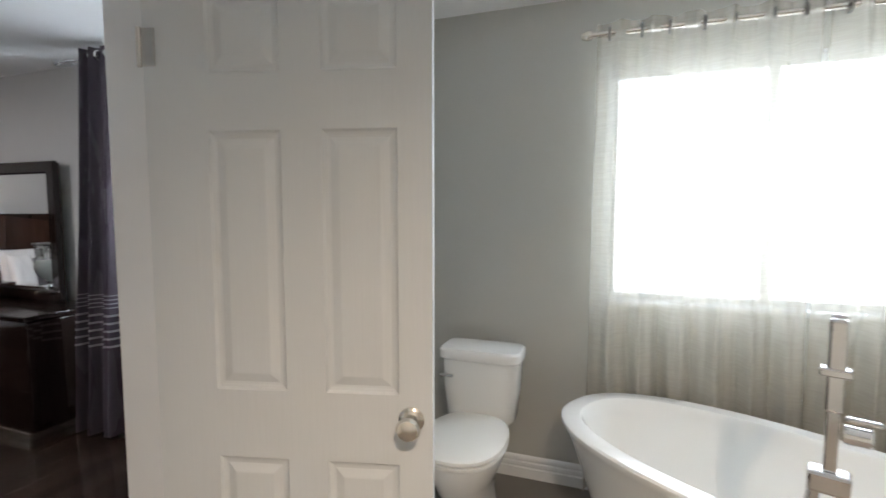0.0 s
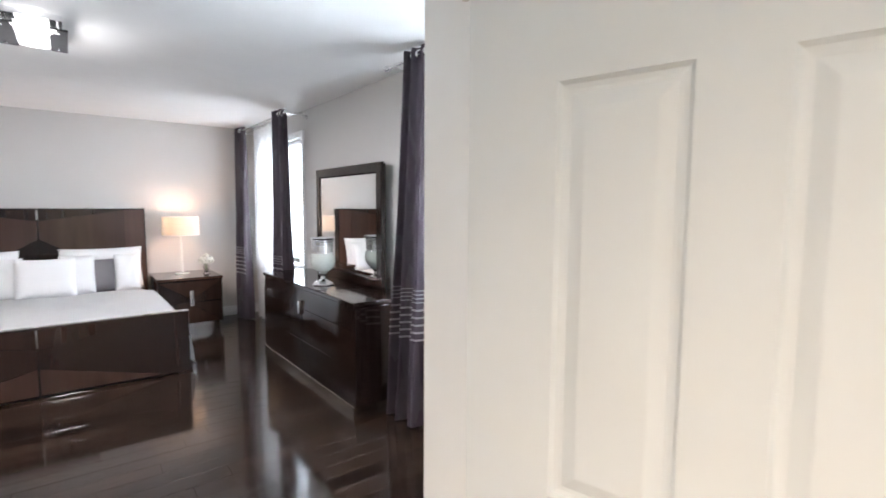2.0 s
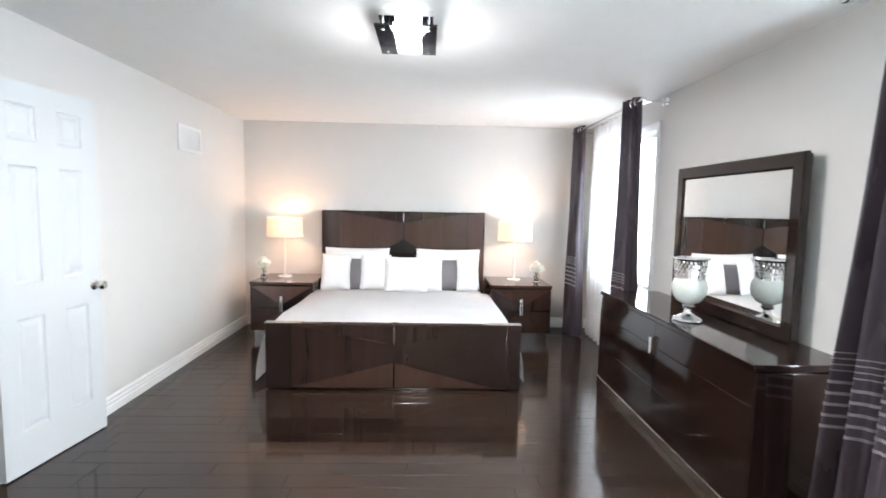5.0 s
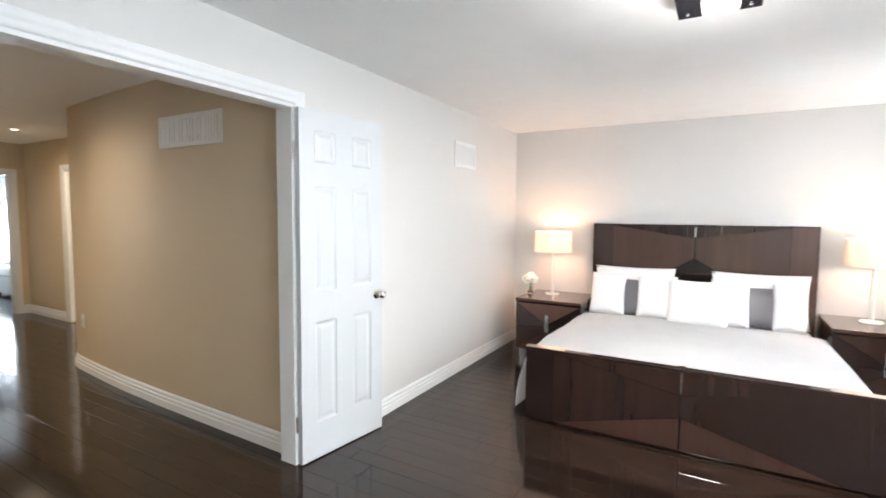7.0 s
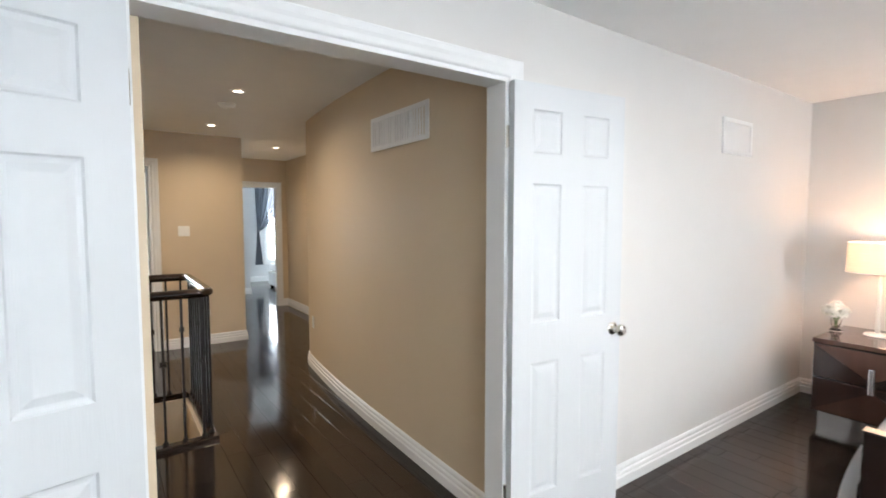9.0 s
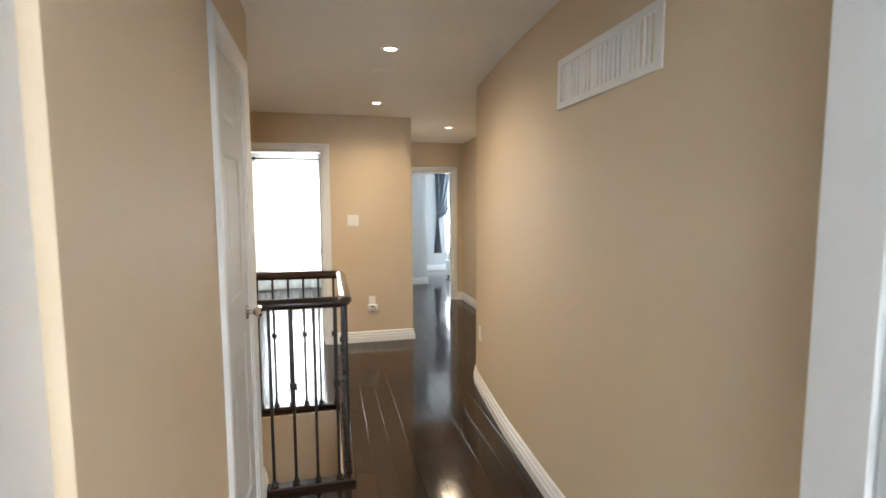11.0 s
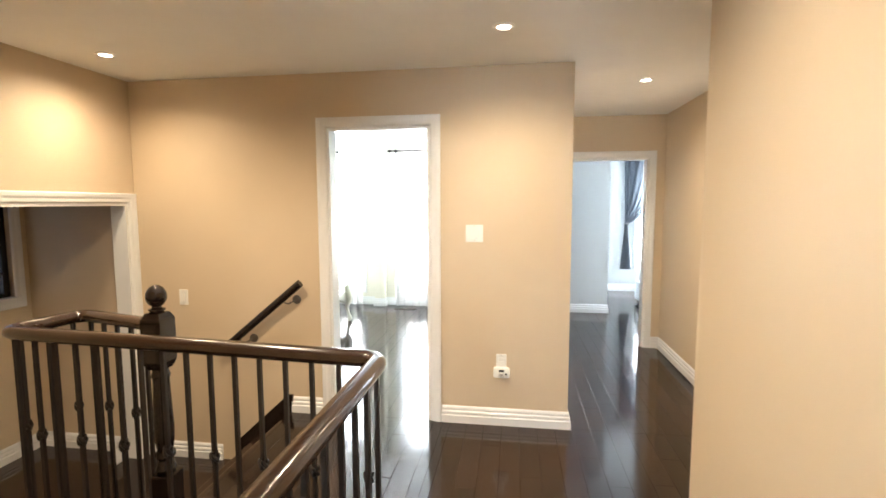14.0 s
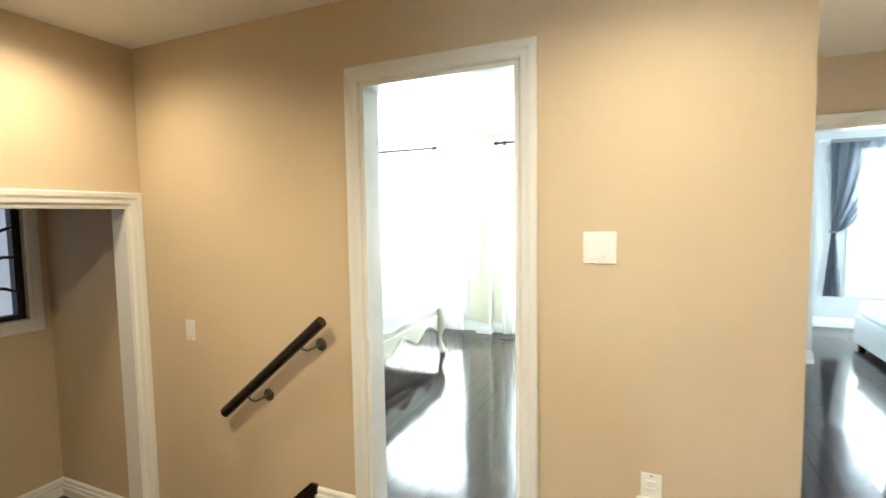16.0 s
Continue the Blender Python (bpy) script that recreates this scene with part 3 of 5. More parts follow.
door("door_1", 0.655, (-3.445, -1.745), 173.5, "white six-panel door leaf swung open against the bedroom wall", knuckle=1)
door("door_2", 0.655, (-2.095, -1.745), 12, "white six-panel door leaf standing open into the bedroom", knuckle=-1)
door("door_3", 0.705, (-0.856, 0.921), 14.5, "white six-panel bathroom door standing open", knuckle=-1, stiles=(0.158, 0.082), knob_z=0.90, rows=((0.215, 0.785), (0.96, 1.60), (1.735, 1.92)))
door("door_4", 0.512, (-2.113, -2.949), -90, "white three-panel closet door, closed", knob_z=1.0, knob_in=0.070, knuckle=-1, columns=1, rows=((0.215, 0.925), (1.105, 1.66), (1.78, 1.93)))
door("door_5", 0.70, (-4.60, -7.10), 160, "white bathroom door standing open", knuckle=1, height=1.96)
door("door_6", 0.70, (-2.437, -6.405), -94, "white six-panel door of the second bedroom, swung open", knuckle=-1, height=2.0)

# ---- windows, rods and curtains ----
def window(name, axis, face, sign, opening, label, bars=1, backdrop=True, inner=TRIM, glow_mat=SKYGLOW, cased=True):
    """A framed, glazed window in a wall; face is the room side and sign the way that side looks."""
    a, c, bottom, top = opening
    root = thing(name, label, "window", kind="structure")

    def at(u, z, off):
        return (u, face + sign * off, z) if axis == 0 else (face + sign * off, u, z)

    def bar(bm, u0, u1, z0, z1, o0, o1):
        p, q = at(u0, z0, o0), at(u1, z1, o1)
        box(bm, *[min(i, j) for i, j in zip(p, q)], *[max(i, j) for i, j in zip(p, q)])
    n = (0, sign, 0) if axis == 0 else (sign, 0, 0)
    path = [at(a, bottom, 0), at(a, top, 0), at(c, top, 0), at(c, bottom, 0)]
    side = Vector(n).cross(Vector(path[1]) - Vector(path[0]))
    out = Vector(at(a - 1, bottom, 0)) - Vector(at(a, bottom, 0))
    prof = CASE_PROFILE if side.dot(out) > 0 else [(-u, w) for u, w in CASE_PROFILE]
    if cased:
        bm = bmesh.new()
        sweep(bm, path, prof, n, loop=True)
        part("casing", bm, TRIM, root)
    bm = bmesh.new()
    e = 0.045
    for u0, u1, z0, z1 in ((a, a + e, bottom, top), (c - e, c, bottom, top), (a + e, c - e, bottom, bottom + e), (a + e, c - e, top - e, top)):
        bar(bm, u0, u1, z0, z1, -0.04, -0.10)
    part("window_frame", bm, inner, root)
    for k in range(bars):
        u = a + (c - a) * (k + 1) / (bars + 1)
        bm = bmesh.new()
        bar(bm, u - 0.02, u + 0.02, bottom + e, top - e, -0.045, -0.095)
        part("mullion", bm, inner, root)
    bm = bmesh.new()
    bar(bm, a + e, c - e, bottom + e, top - e, -0.068, -0.072)
    pane = part("pane", bm, GLASS, root)
    pane.visible_shadow = False
    bm = bmesh.new()
    bar(bm, a - 0.02, c + 0.02, bottom - 0.012, bottom + 0.012, 0.03, -0.04)
    part("window_sill", bm, TRIM, root)
    # Self-lit sheet outside: overcast sky, but dim siding at the alcove window.
    if backdrop:
        bm = bmesh.new()
        bar(bm, a - 1.2, c + 1.2, bottom - 1.5, top + 1.2, -0.9, -0.92)
        tagged(part("backdrop", bm, glow_mat), "glowing backdrop seen outside the window", "sky", kind="structure")
    return root


window("window_1", 0, 2.33, -1, WIN_A, "white framed bedroom window glowing with daylight")
window("window_2", 0, 2.33, -1, WIN_B, "white framed bedroom window glowing with daylight")
window("window_3", 0, 2.50, -1, BATH_WIN, "white framed bathroom window above the tub", cased=False)
window("window_4", 1, 0.72, -1, ALCOVE_WIN, "small dark casement window in the landing alcove", bars=0, inner=BLACKGLASS, glow_mat=DIMGLOW)
window("window_5", 0, -10.05, 1, R2WIN1, "bright bedroom window behind white curtains", glow_mat=ROOMGLOW)
window("window_6", 0, -10.05, 1, R2WIN2, "bright bedroom window behind white curtains", glow_mat=ROOMGLOW)
window("window_7", 0, -11.70, 1, FARWIN, "bright window of the far bedroom")


grid = thing("window_scroll", "black wrought iron scroll grille inside the small window", "window grille")
for k in range(5):
    z = 1.0 + 0.19 * k
    part("scroll_bar", tube([(0.765, -6.14 + 0.06 * j, z + 0.035 * math.sin(j * 0.9 + k)) for j in range(14)], 0.010, 8), IRON, grid, smooth=True)


def fold_line(u, folds, amp, seed):
    return amp * math.sin(2 * math.pi * folds * u + seed) + 0.35 * amp * math.sin(2 * math.pi * folds * 2.3 * u + 2 * seed)


def drape(name, x0, x1, y, z0, z1, folds, amp, material, label, flare=0.0, lean=0.0, stripes=(), seed=0.0, group="", fwd=0.0, thick=0.003, nu=90, rings=0, ring_mat=None, rod_z=None, facing=-1):
    """A hanging curtain along x with soft folds that open towards the hem."""
    root = thing(name, label, "curtain", group=group)

    def at(u, v, off=0.0):
        z = z0 + (z1 - z0) * v
        k = 1 - v
        w = (x1 - x0) * (1 + flare * k ** 1.5)
        xm = (x0 + x1) / 2 + lean * k
        yy = y - fwd * k + fold_line(u + 0.03 * math.sin(3 * v + seed), folds, amp * (0.55 + 0.45 * k), seed) + 0.006 * math.sin(9 * v + 14 * u) * k
        hem = 0.006 * math.sin(2 * math.pi * folds * u + seed) * (v < 0.001)
        return (xm + (u - 0.5) * w, yy + off, z + hem)
    bm = bmesh.new()
    sheet(bm, nu, 24, at, thick)
    part("fabric", bm, material, root, smooth=True)
    for za, zb in stripes:
        bm = bmesh.new()
        va, vb = (za - z0) / (z1 - z0), (zb - z0) / (z1 - z0)
        sheet(bm, nu, 2, lambda u, t: at(u, va + (vb - va) * t, facing * 0.004), 0.001)
        part("stripe", bm, STRIPE, root, "woven silver stripe", smooth=True)
    for k in range(rings):
        u = (k + 0.5) / rings
        px, py, pz = at(u, 1.0)
        bm = bmesh.new()
        seg = 20
        ring = [(px + 0.012 * (k % 2 - 0.5), y + 0.026 * math.cos(2 * math.pi * q / seg), (rod_z or z1 - 0.05) + 0.026 * math.sin(2 * math.pi * q / seg)) for q in range(seg + 1)]
        bm.free()
        part("grommet", tube(ring, 0.006, 8), ring_mat, root, "metal grommet ring", smooth=True)
    return root


def curtain_rod(x0, x1, y, z, wall, material, label, radius=0.012, ends=True):
    root = thing("curtain_rod", label, "curtain rod")
    part("pole", tube([(x0, y, z), (x1, y, z)], radius, 14), material, root, smooth=True)
    sgn = 1 if wall > y else -1
    for x in (x0 + 0.05, x1 - 0.05):
        bm = tube([(x, y, z), (x, wall - sgn * 0.006, z)], radius * 0.55, 8)
        box(bm, x - 0.02, wall - sgn * 0.006, z - 0.035, x + 0.02, wall, z + 0.035)
        part("bracket", bm, material, root, smooth=True)
    if ends:
        for x, d in ((x0, -1), (x1, 1)):
            part("finial", turned([(0, 0), (radius * 1.6, 0), (radius * 1.9, 0.02), (radius * 1.2, 0.045), (0, 0.05)], 14), material, root, smooth=True, m=pose(x, y, z, 0, 90 * d, 0))
    return root


LINES = [(0.575 + 0.048 * k, 0.588 + 0.048 * k) for k in range(5)] + [(0.82 + 0.025 * k, 0.826 + 0.025 * k) for k in range(4)]
G = "dark bedroom drapes"
drape("drape", -6.72, -6.45, 2.09, 0.015, 2.38, 3.5, 0.058, DRAPE, "plum-grey satin drape with silver stripes beside the window", 0.40, 0.10, LINES, 0.4, G, 0.02, rings=4, ring_mat=CHROME, rod_z=2.335)
drape("drape", -5.31, -5.04, 2.09, 0.015, 2.38, 3.5, 0.062, DRAPE, "plum-grey satin drape with silver stripes beside the window", 0.35, 0.06, LINES, 1.3, G, rings=4, ring_mat=CHROME, rod_z=2.335)
drape("drape", -2.85, -2.585, 2.09, 0.015, 2.38, 3.0, 0.055, DRAPE, "plum-grey satin drape with silver stripes beside the window", 0.45, -0.10, LINES, 2.2, G, 0.02, rings=4, ring_mat=CHROME, rod_z=2.335)
drape("sheer_curtain", -6.50, -5.36, 2.225, 0.02, 2.37, 9, 0.018, SHEER, "white sheer curtain glowing in front of the window", group="white sheers", thick=0)
drape("sheer_curtain", -2.78, -1.42, 2.225, 0.02, 2.37, 9, 0.018, SHEER, "white sheer curtain glowing in front of the window", group="white sheers", thick=0, seed=1.0)
curtain_rod(-6.78, -4.98, 2.09, 2.335, 2.33, CHROME, "chrome double curtain rod above the bedroom window")
curtain_rod(-6.70, -5.05, 2.225, 2.352, 2.33, CHROME, "thin chrome rod of the sheer curtain", radius=0.007, ends=False)
curtain_rod(-3.05, -1.30, 2.09, 2.335, 2.33, CHROME, "chrome double curtain rod above the bedroom window")
curtain_rod(-2.95, -1.35, 2.225, 2.352, 2.33, CHROME, "thin chrome rod of the sheer curtain", radius=0.007, ends=False)
drape("bathroom_curtain", 0.125, 0.98, 2.37, 0.05, 2.255, 6, 0.042, BATH_SHEER, "ivory semi-sheer grommet curtain over the bathroom window", 0.04, thick=0, nu=140, rings=7, ring_mat=GROMMET, rod_z=2.205)
drape("bathroom_curtain", 1.00, 1.75, 2.37, 0.05, 2.255, 5, 0.042, BATH_SHEER, "ivory semi-sheer grommet curtain over the bathroom window", 0.04, thick=0, nu=120, rings=6, ring_mat=GROMMET, rod_z=2.205, seed=1.0)
curtain_rod(0.105, 1.80, 2.37, 2.205, 2.50, NICKEL, "satin nickel rod of the bathroom curtain")

# ---- bedroom furniture ----
def prism(bm, pts, x0, x1):
    """A flat piece in the y-z plane with thickness along x."""
    a = [bm.verts.new((x0, y, z)) for y, z in pts]
    c = [bm.verts.new((x1, y, z)) for y, z in pts]
    bm.faces.new(a[::-1])
    bm.faces.new(c)
    for k in range(len(pts)):
        j = (k + 1) % len(pts)
        bm.faces.new((a[k], a[j], c[j], c[k]))
    return bm


def board(parent, name, y0, y1, z0, z1, x0, x1, drop, rise, shoulder=0.0):
    """Bookmatched veneer front of a bed board: facets that meet in the middle."""
    mid = (y0 + y1) / 2
    rim = 0.012
    part(name, boxes((x0, y0, z0, x1 - 0.006, y1, z1), bevel=0.006), ESPRESSO, parent)
    f0, f1 = x1 - 0.006, x1 + 0.002
    for s, outer in ((-1, y0 + rim), (1, y1 - rim)):
        c = mid + s * 0.006
        st = outer - s * 0.19
        zt, zb = z1 - rim, z0 + rim
        part("veneer_stile", prism(bmesh.new(), [(outer, zb), (st, zb), (st, zt), (outer, zt)], f0, f1 - 0.001), WALNUT if rise > 0.3 else ESPRESSO, parent)
        part("veneer_facet", prism(bmesh.new(), [(st, zt - 0.002), (c, zt - 0.002), (c, zt - drop)], f0, f1), ESPRESSO, parent)
        part("veneer_facet", prism(bmesh.new(), [(st, zb), (c, zb), (c, zb + rise)] + ([(st, zb + shoulder)] if shoulder else []), f0, f1), ESPRESSO if rise > 0.3 else WALNUT, parent)
        part("veneer_field", prism(bmesh.new(), [(st - s * 0.002, zb + shoulder + 0.004), (c, zb + rise + 0.003), (c, zt - drop - 0.003), (st - s * 0.002, zt - 0.004)], f0, f1 + 0.0005), WALNUT if rise > 0.3 else ESPRESSO, parent)
    part("chrome_inlay", boxes((f0, mid - 0.005, z1 - drop, f1 + 0.002, mid + 0.005, z1 - 0.02)), CHROME, parent, "slim chrome inlay")
    for ya, yb in ((y0, y0 + 0.28), (mid - 0.02, mid + 0.02) if rise < 0.3 else (mid, mid + 0.16), (y1 - 0.28, y1)):
        part("chrome_cap", boxes((x0, ya, z1 + 0.0005, x1, yb, z1 + 0.004)), CHROME, parent, "polished edge cap")


def make_bed():
    root = thing("bed", "dark espresso lacquered bed with geometric walnut veneer", "bed", pose(0, 0, 0))
    board(root, "headboard", -0.845, 1.045, 0.06, 1.38, -6.80, -6.66, 0.115, 0.985, 0.54)
    board(root, "footboard", -0.862, 1.125, 0.012, 0.53, -4.79, -4.725, 0.15, 0.20)
    for y in (-0.83, 1.05):
        part("side_rail", boxes((-6.66, y - 0.02, 0.10, -4.79, y + 0.02, 0.34), bevel=0.004), ESPRESSO, root)
    part("mattress", boxes((-6.655, -0.80, 0.20, -4.80, 1.02, 0.475), bevel=0.05), LINEN, root, "white mattress")
    for y in (-0.80, 1.07):
        for x in (-6.74, -4.76):
            part("foot", boxes((x - 0.02, y - 0.04, 0, x + 0.02, y + 0.04, 0.062)), ESPRESSO, root)


make_bed()


def make_duvet():
    def at(u, v):
        s = (u - 0.5) * 2
        x = -6.25 + 1.455 * v
        top = 0.498 + 0.028 * (1 - s * s) + 0.010 * noise.noise((x * 4, s * 5, 0)) + 0.007 * abs(noise.noise((x * 9 + s * 6, s * 7 - x * 3, 2))) + 0.016 * noise.noise((x * 1.4, s * 2, 5))
        mid, half = 0.105, 0.985
        a = abs(s)
        if a < 0.76:
            y, z = mid + half * s / 0.76 * 0.955, top
        else:
            k = (a - 0.76) / 0.24
            y = mid + math.copysign(half * 0.955 + 0.115 * math.sin(k * 1.57) + 0.018 * math.sin(x * 13) * k, s)
            z = top - (0.42 + 0.03 * math.sin(x * 5)) * k ** 1.3
        return (x, y, z)
    bm = bmesh.new()
    sheet(bm, 70, 50, at, 0.022)
    tagged(part("duvet", bm, LINEN, smooth=True), "white rumpled duvet spread over the bed", "duvet")


make_duvet()


def pillow(y, x, w, h, t, material, label, lean=24, turn=0, z=0.50, name="pillow"):
    bm = bmesh.new()
    n = 18

    def skin(sgn):
        def at(u, v):
            a, c = 2 * u - 1, 2 * v - 1
            edge = max(0.0, 1 - a ** 4) * max(0.0, 1 - c ** 4)
            pin = 1 - 0.05 * (1 - a * a) * (c * c) - 0.05 * (1 - c * c) * (a * a)
            bulge = sgn * (0.006 + t / 2 * edge ** 0.55 * (1 + 0.10 * noise.noise((a * 2 + y * 7, c * 2, sgn + y))))
            return (bulge, a * w / 2 * pin, h / 2 + c * h / 2 * pin)
        return at
    sheet(bm, n, n, skin(1))
    sheet(bm, n, n, skin(-1))
    bmesh.ops.remove_doubles(bm, verts=bm.verts, dist=0.0125)
    ob = part(name, bm, material, smooth=True, m=pose(x, y, z, 0, -lean, turn))
    return tagged(ob, label, "pillow")


for y in (-0.42, 0.62):
    pillow(y, -6.50, 0.74, 0.47, 0.17, LINEN, "plump white pillow leaning on the headboard", 12)
for y, tn in ((-0.40, 3), (0.60, -3)):
    pillow(y, -6.40, 0.40, 0.37, 0.11, SATIN, "grey satin cushion between white pillows", 16, tn)
for y, w, x in ((-0.63, 0.33, -6.33), (-0.19, 0.34, -6.31), (0.40, 0.30, -6.31), (0.83, 0.24, -6.33)):
    pillow(y, x, w, 0.42, 0.13, LINEN, "white pillow in front of a grey cushion", 18)
cushion = pillow(0.15, -6.20, 0.48, 0.42, 0.15, LINEN, "ivory cushion with a raised stitched pattern", 22)
bm = bmesh.new()
for k in range(9):
    for j in range(5):
        a, c = (j - 2) * 0.042 + 0.012 * math.sin(k * 2.1), 0.10 + k * 0.022
        box(bm, 0.052 - 0.10 * abs(j - 2) * 0.06, a - 0.016, c, 0.076 - 0.006 * abs(j - 2), a + 0.016, c + 0.008, bevel=0.003, segs=1)
part("stitched_pattern", bm, LINEN, cushion)


def nightstand(y0, y1):
    root = thing("nightstand", "dark lacquered two-drawer nightstand beside the bed", "nightstand", group="nightstands")
    x0, x1 = -6.76, -6.105
    mid = (y0 + y1) / 2
    part("body", boxes((x0, y0, 0.10, x1 - 0.02, y1, 0.588), bevel=0.003), ESPRESSO, root)
    part("top", boxes((x0, y0 - 0.004, 0.592, x1 + 0.004, y1 + 0.004, 0.622), bevel=0.004), WALNUT, root)
    part("plinth", boxes((x0 + 0.02, y0 + 0.03, 0.0, x1 - 0.05, y1 - 0.03, 0.10)), CHROME, root, "brushed metal plinth")
    for z0, z1, up in ((0.108, 0.342, 1), (0.350, 0.584, -1)):
        dr = part("drawer", boxes((x1 - 0.02, y0 + 0.004, z0, x1 - 0.004, y1 - 0.004, z1), bevel=0.002), ESPRESSO, root)
        za, zb = (z0, z1) if up > 0 else (z1, z0)
        part("veneer_facet", prism(bmesh.new(), [(y0 + 0.01, za + up * 0.006), (y1 - 0.01, za + up * 0.006), (mid, zb - up * 0.03)], x1 - 0.004, x1), WALNUT, dr)
        part("veneer_facet", prism(bmesh.new(), [(y0 + 0.01, za + up * 0.014), (mid - 0.006, zb - up * 0.026), (mid - 0.006, zb - up * 0.004), (y0 + 0.01, zb - up * 0.004)], x1 - 0.004, x1 - 0.001), ESPRESSO, dr)
        part("veneer_facet", prism(bmesh.new(), [(y1 - 0.01, za + up * 0.014), (mid + 0.006, zb - up * 0.026), (mid + 0.006, zb - up * 0.004), (y1 - 0.01, zb - up * 0.004)], x1 - 0.004, x1 - 0.001), ESPRESSO, dr)
    part("handle", boxes((x1, mid - 0.016, 0.300, x1 + 0.018, mid + 0.016, 0.475), bevel=0.005), CHROME, root, "polished chrome pull")
    return root


nightstand(-1.475, -0.82)
nightstand(1.07, 1.718)


def table_lamp(x, y, z):
    root = thing("table_lamp", "lit table lamp with a linen drum shade and slender stem", "lamp", pose(x, y, z), group="bedside lamps")
    part("base", turned([(0, 0), (0.075, 0), (0.078, 0.006), (0.070, 0.016), (0.02, 0.020), (0, 0.020)], 28), PORCELAIN, root, "pale glossy round base", smooth=True)
    part("stem", turned([(0, 0.02), (0.016, 0.02), (0.014, 0.10), (0.010, 0.12), (0.014, 0.14), (0.012, 0.36), (0.007, 0.38), (0.007, 0.52), (0, 0.52)], 16), PLASTIC, root, "slender pale stem", smooth=True)
    bm = bmesh.new()
    n = 40
    for r, flip in ((0.195, 1), (0.193, -1)):
        a = [bm.verts.new((r * math.cos(2 * math.pi * k / n), r * math.sin(2 * math.pi * k / n), 0.455)) for k in range(n)]
        c = [bm.verts.new((r * 0.97 * math.cos(2 * math.pi * k / n), r * 0.97 * math.sin(2 * math.pi * k / n), 0.665)) for k in range(n)]
        for k in range(n):
            bm.faces.new((a[k], a[(k + 1) % n], c[(k + 1) % n], c[k])[::flip])
    part("shade", bm, SHADE, root, "off-white linen drum shade", smooth=True)
    for zz, rr in ((0.455, 0.196), (0.665, 0.190)):
        ring = [(rr * math.cos(2 * math.pi * k / n), rr * math.sin(2 * math.pi * k / n), zz) for k in range(n + 1)]
        part("shade_rim", tube(ring, 0.003, 6), LINEN, root, smooth=True)
    part("bulb", turned([(0, 0.515), (0.012, 0.52), (0.014, 0.545), (0.028, 0.575), (0.028, 0.595), (0.016, 0.615), (0, 0.62)], 16), BULB, root, "glowing bulb", smooth=True)
    lamp("bedside_glow", "POINT", (x, y, z + 0.585), (x, y, 0), LAMP_W, WARM, 0.05)


LAMP_W = 19
table_lamp(-6.52, -1.225, 0.622)
table_lamp(-6.52, 1.378, 0.622)


def flowers(x, y, z, seed):
    rnd = random.Random(seed)
    root = thing("flower_vase", "small glass vase of white hydrangea blooms", "flowers", pose(x, y, z), group="bedside flowers")
    part("vase", turned([(0, 0), (0.036, 0), (0.038, 0.01), (0.022, 0.03), (0.030, 0.06), (0.034, 0.095), (0.031, 0.095), (0.026, 0.06), (0.018, 0.034), (0, 0.03)], 20), CRYSTAL, root, "clear glass vase", smooth=True)
    bm = bmesh.new()
    for k in range(6):
        a = k * 1.05
        t = tube([(0.004 * math.cos(a), 0.004 * math.sin(a), 0.035), (0.01 * math.cos(a), 0.01 * math.sin(a), 0.08), (0.03 * math.cos(a), 0.03 * math.sin(a), 0.14)], 0.0025, 5)
        me = bpy.data.meshes.new("stem_piece")
        t.to_mesh(me)
        t.free()
        bm.from_mesh(me)
        bpy.data.meshes.remove(me)
    part("stems", bm, STEM, root, "green stems")
    for k in range(6):
        a = k * 1.26
        cx, cy, cz, rr = (0, 0, 0.185, 0.045) if k == 5 else (0.045 * math.cos(a), 0.045 * math.sin(a), 0.155, 0.04)
        bm = bmesh.new()
        for q in range(70):
            d = Vector((rnd.gauss(0, 1), rnd.gauss(0, 1), rnd.gauss(0.3, 1))).normalized()
            c = Vector((cx, cy, cz)) + d * rr * rnd.uniform(0.85, 1.08)
            s = d.orthogonal().normalized()
            s.rotate(Matrix.Rotation(rnd.uniform(0, 6.28), 3, d))
            t = d.cross(s)
            r = rnd.uniform(0.009, 0.014)
            v = [bm.verts.new(c + s * r), bm.verts.new(c + t * r + d * 0.003), bm.verts.new(c - s * r), bm.verts.new(c - t * r + d * 0.003)]
            bm.faces.new(v)
            e = bm.verts.new(c - d * 0.006)
            for i in range(4):
                bm.faces.new((v[i], v[(i + 1) % 4], e))
        part("bloom", bm, PETAL, root)


flowers(-6.45, -1.445, 0.622, 3)
flowers(-6.40, 1.612, 0.622, 5)


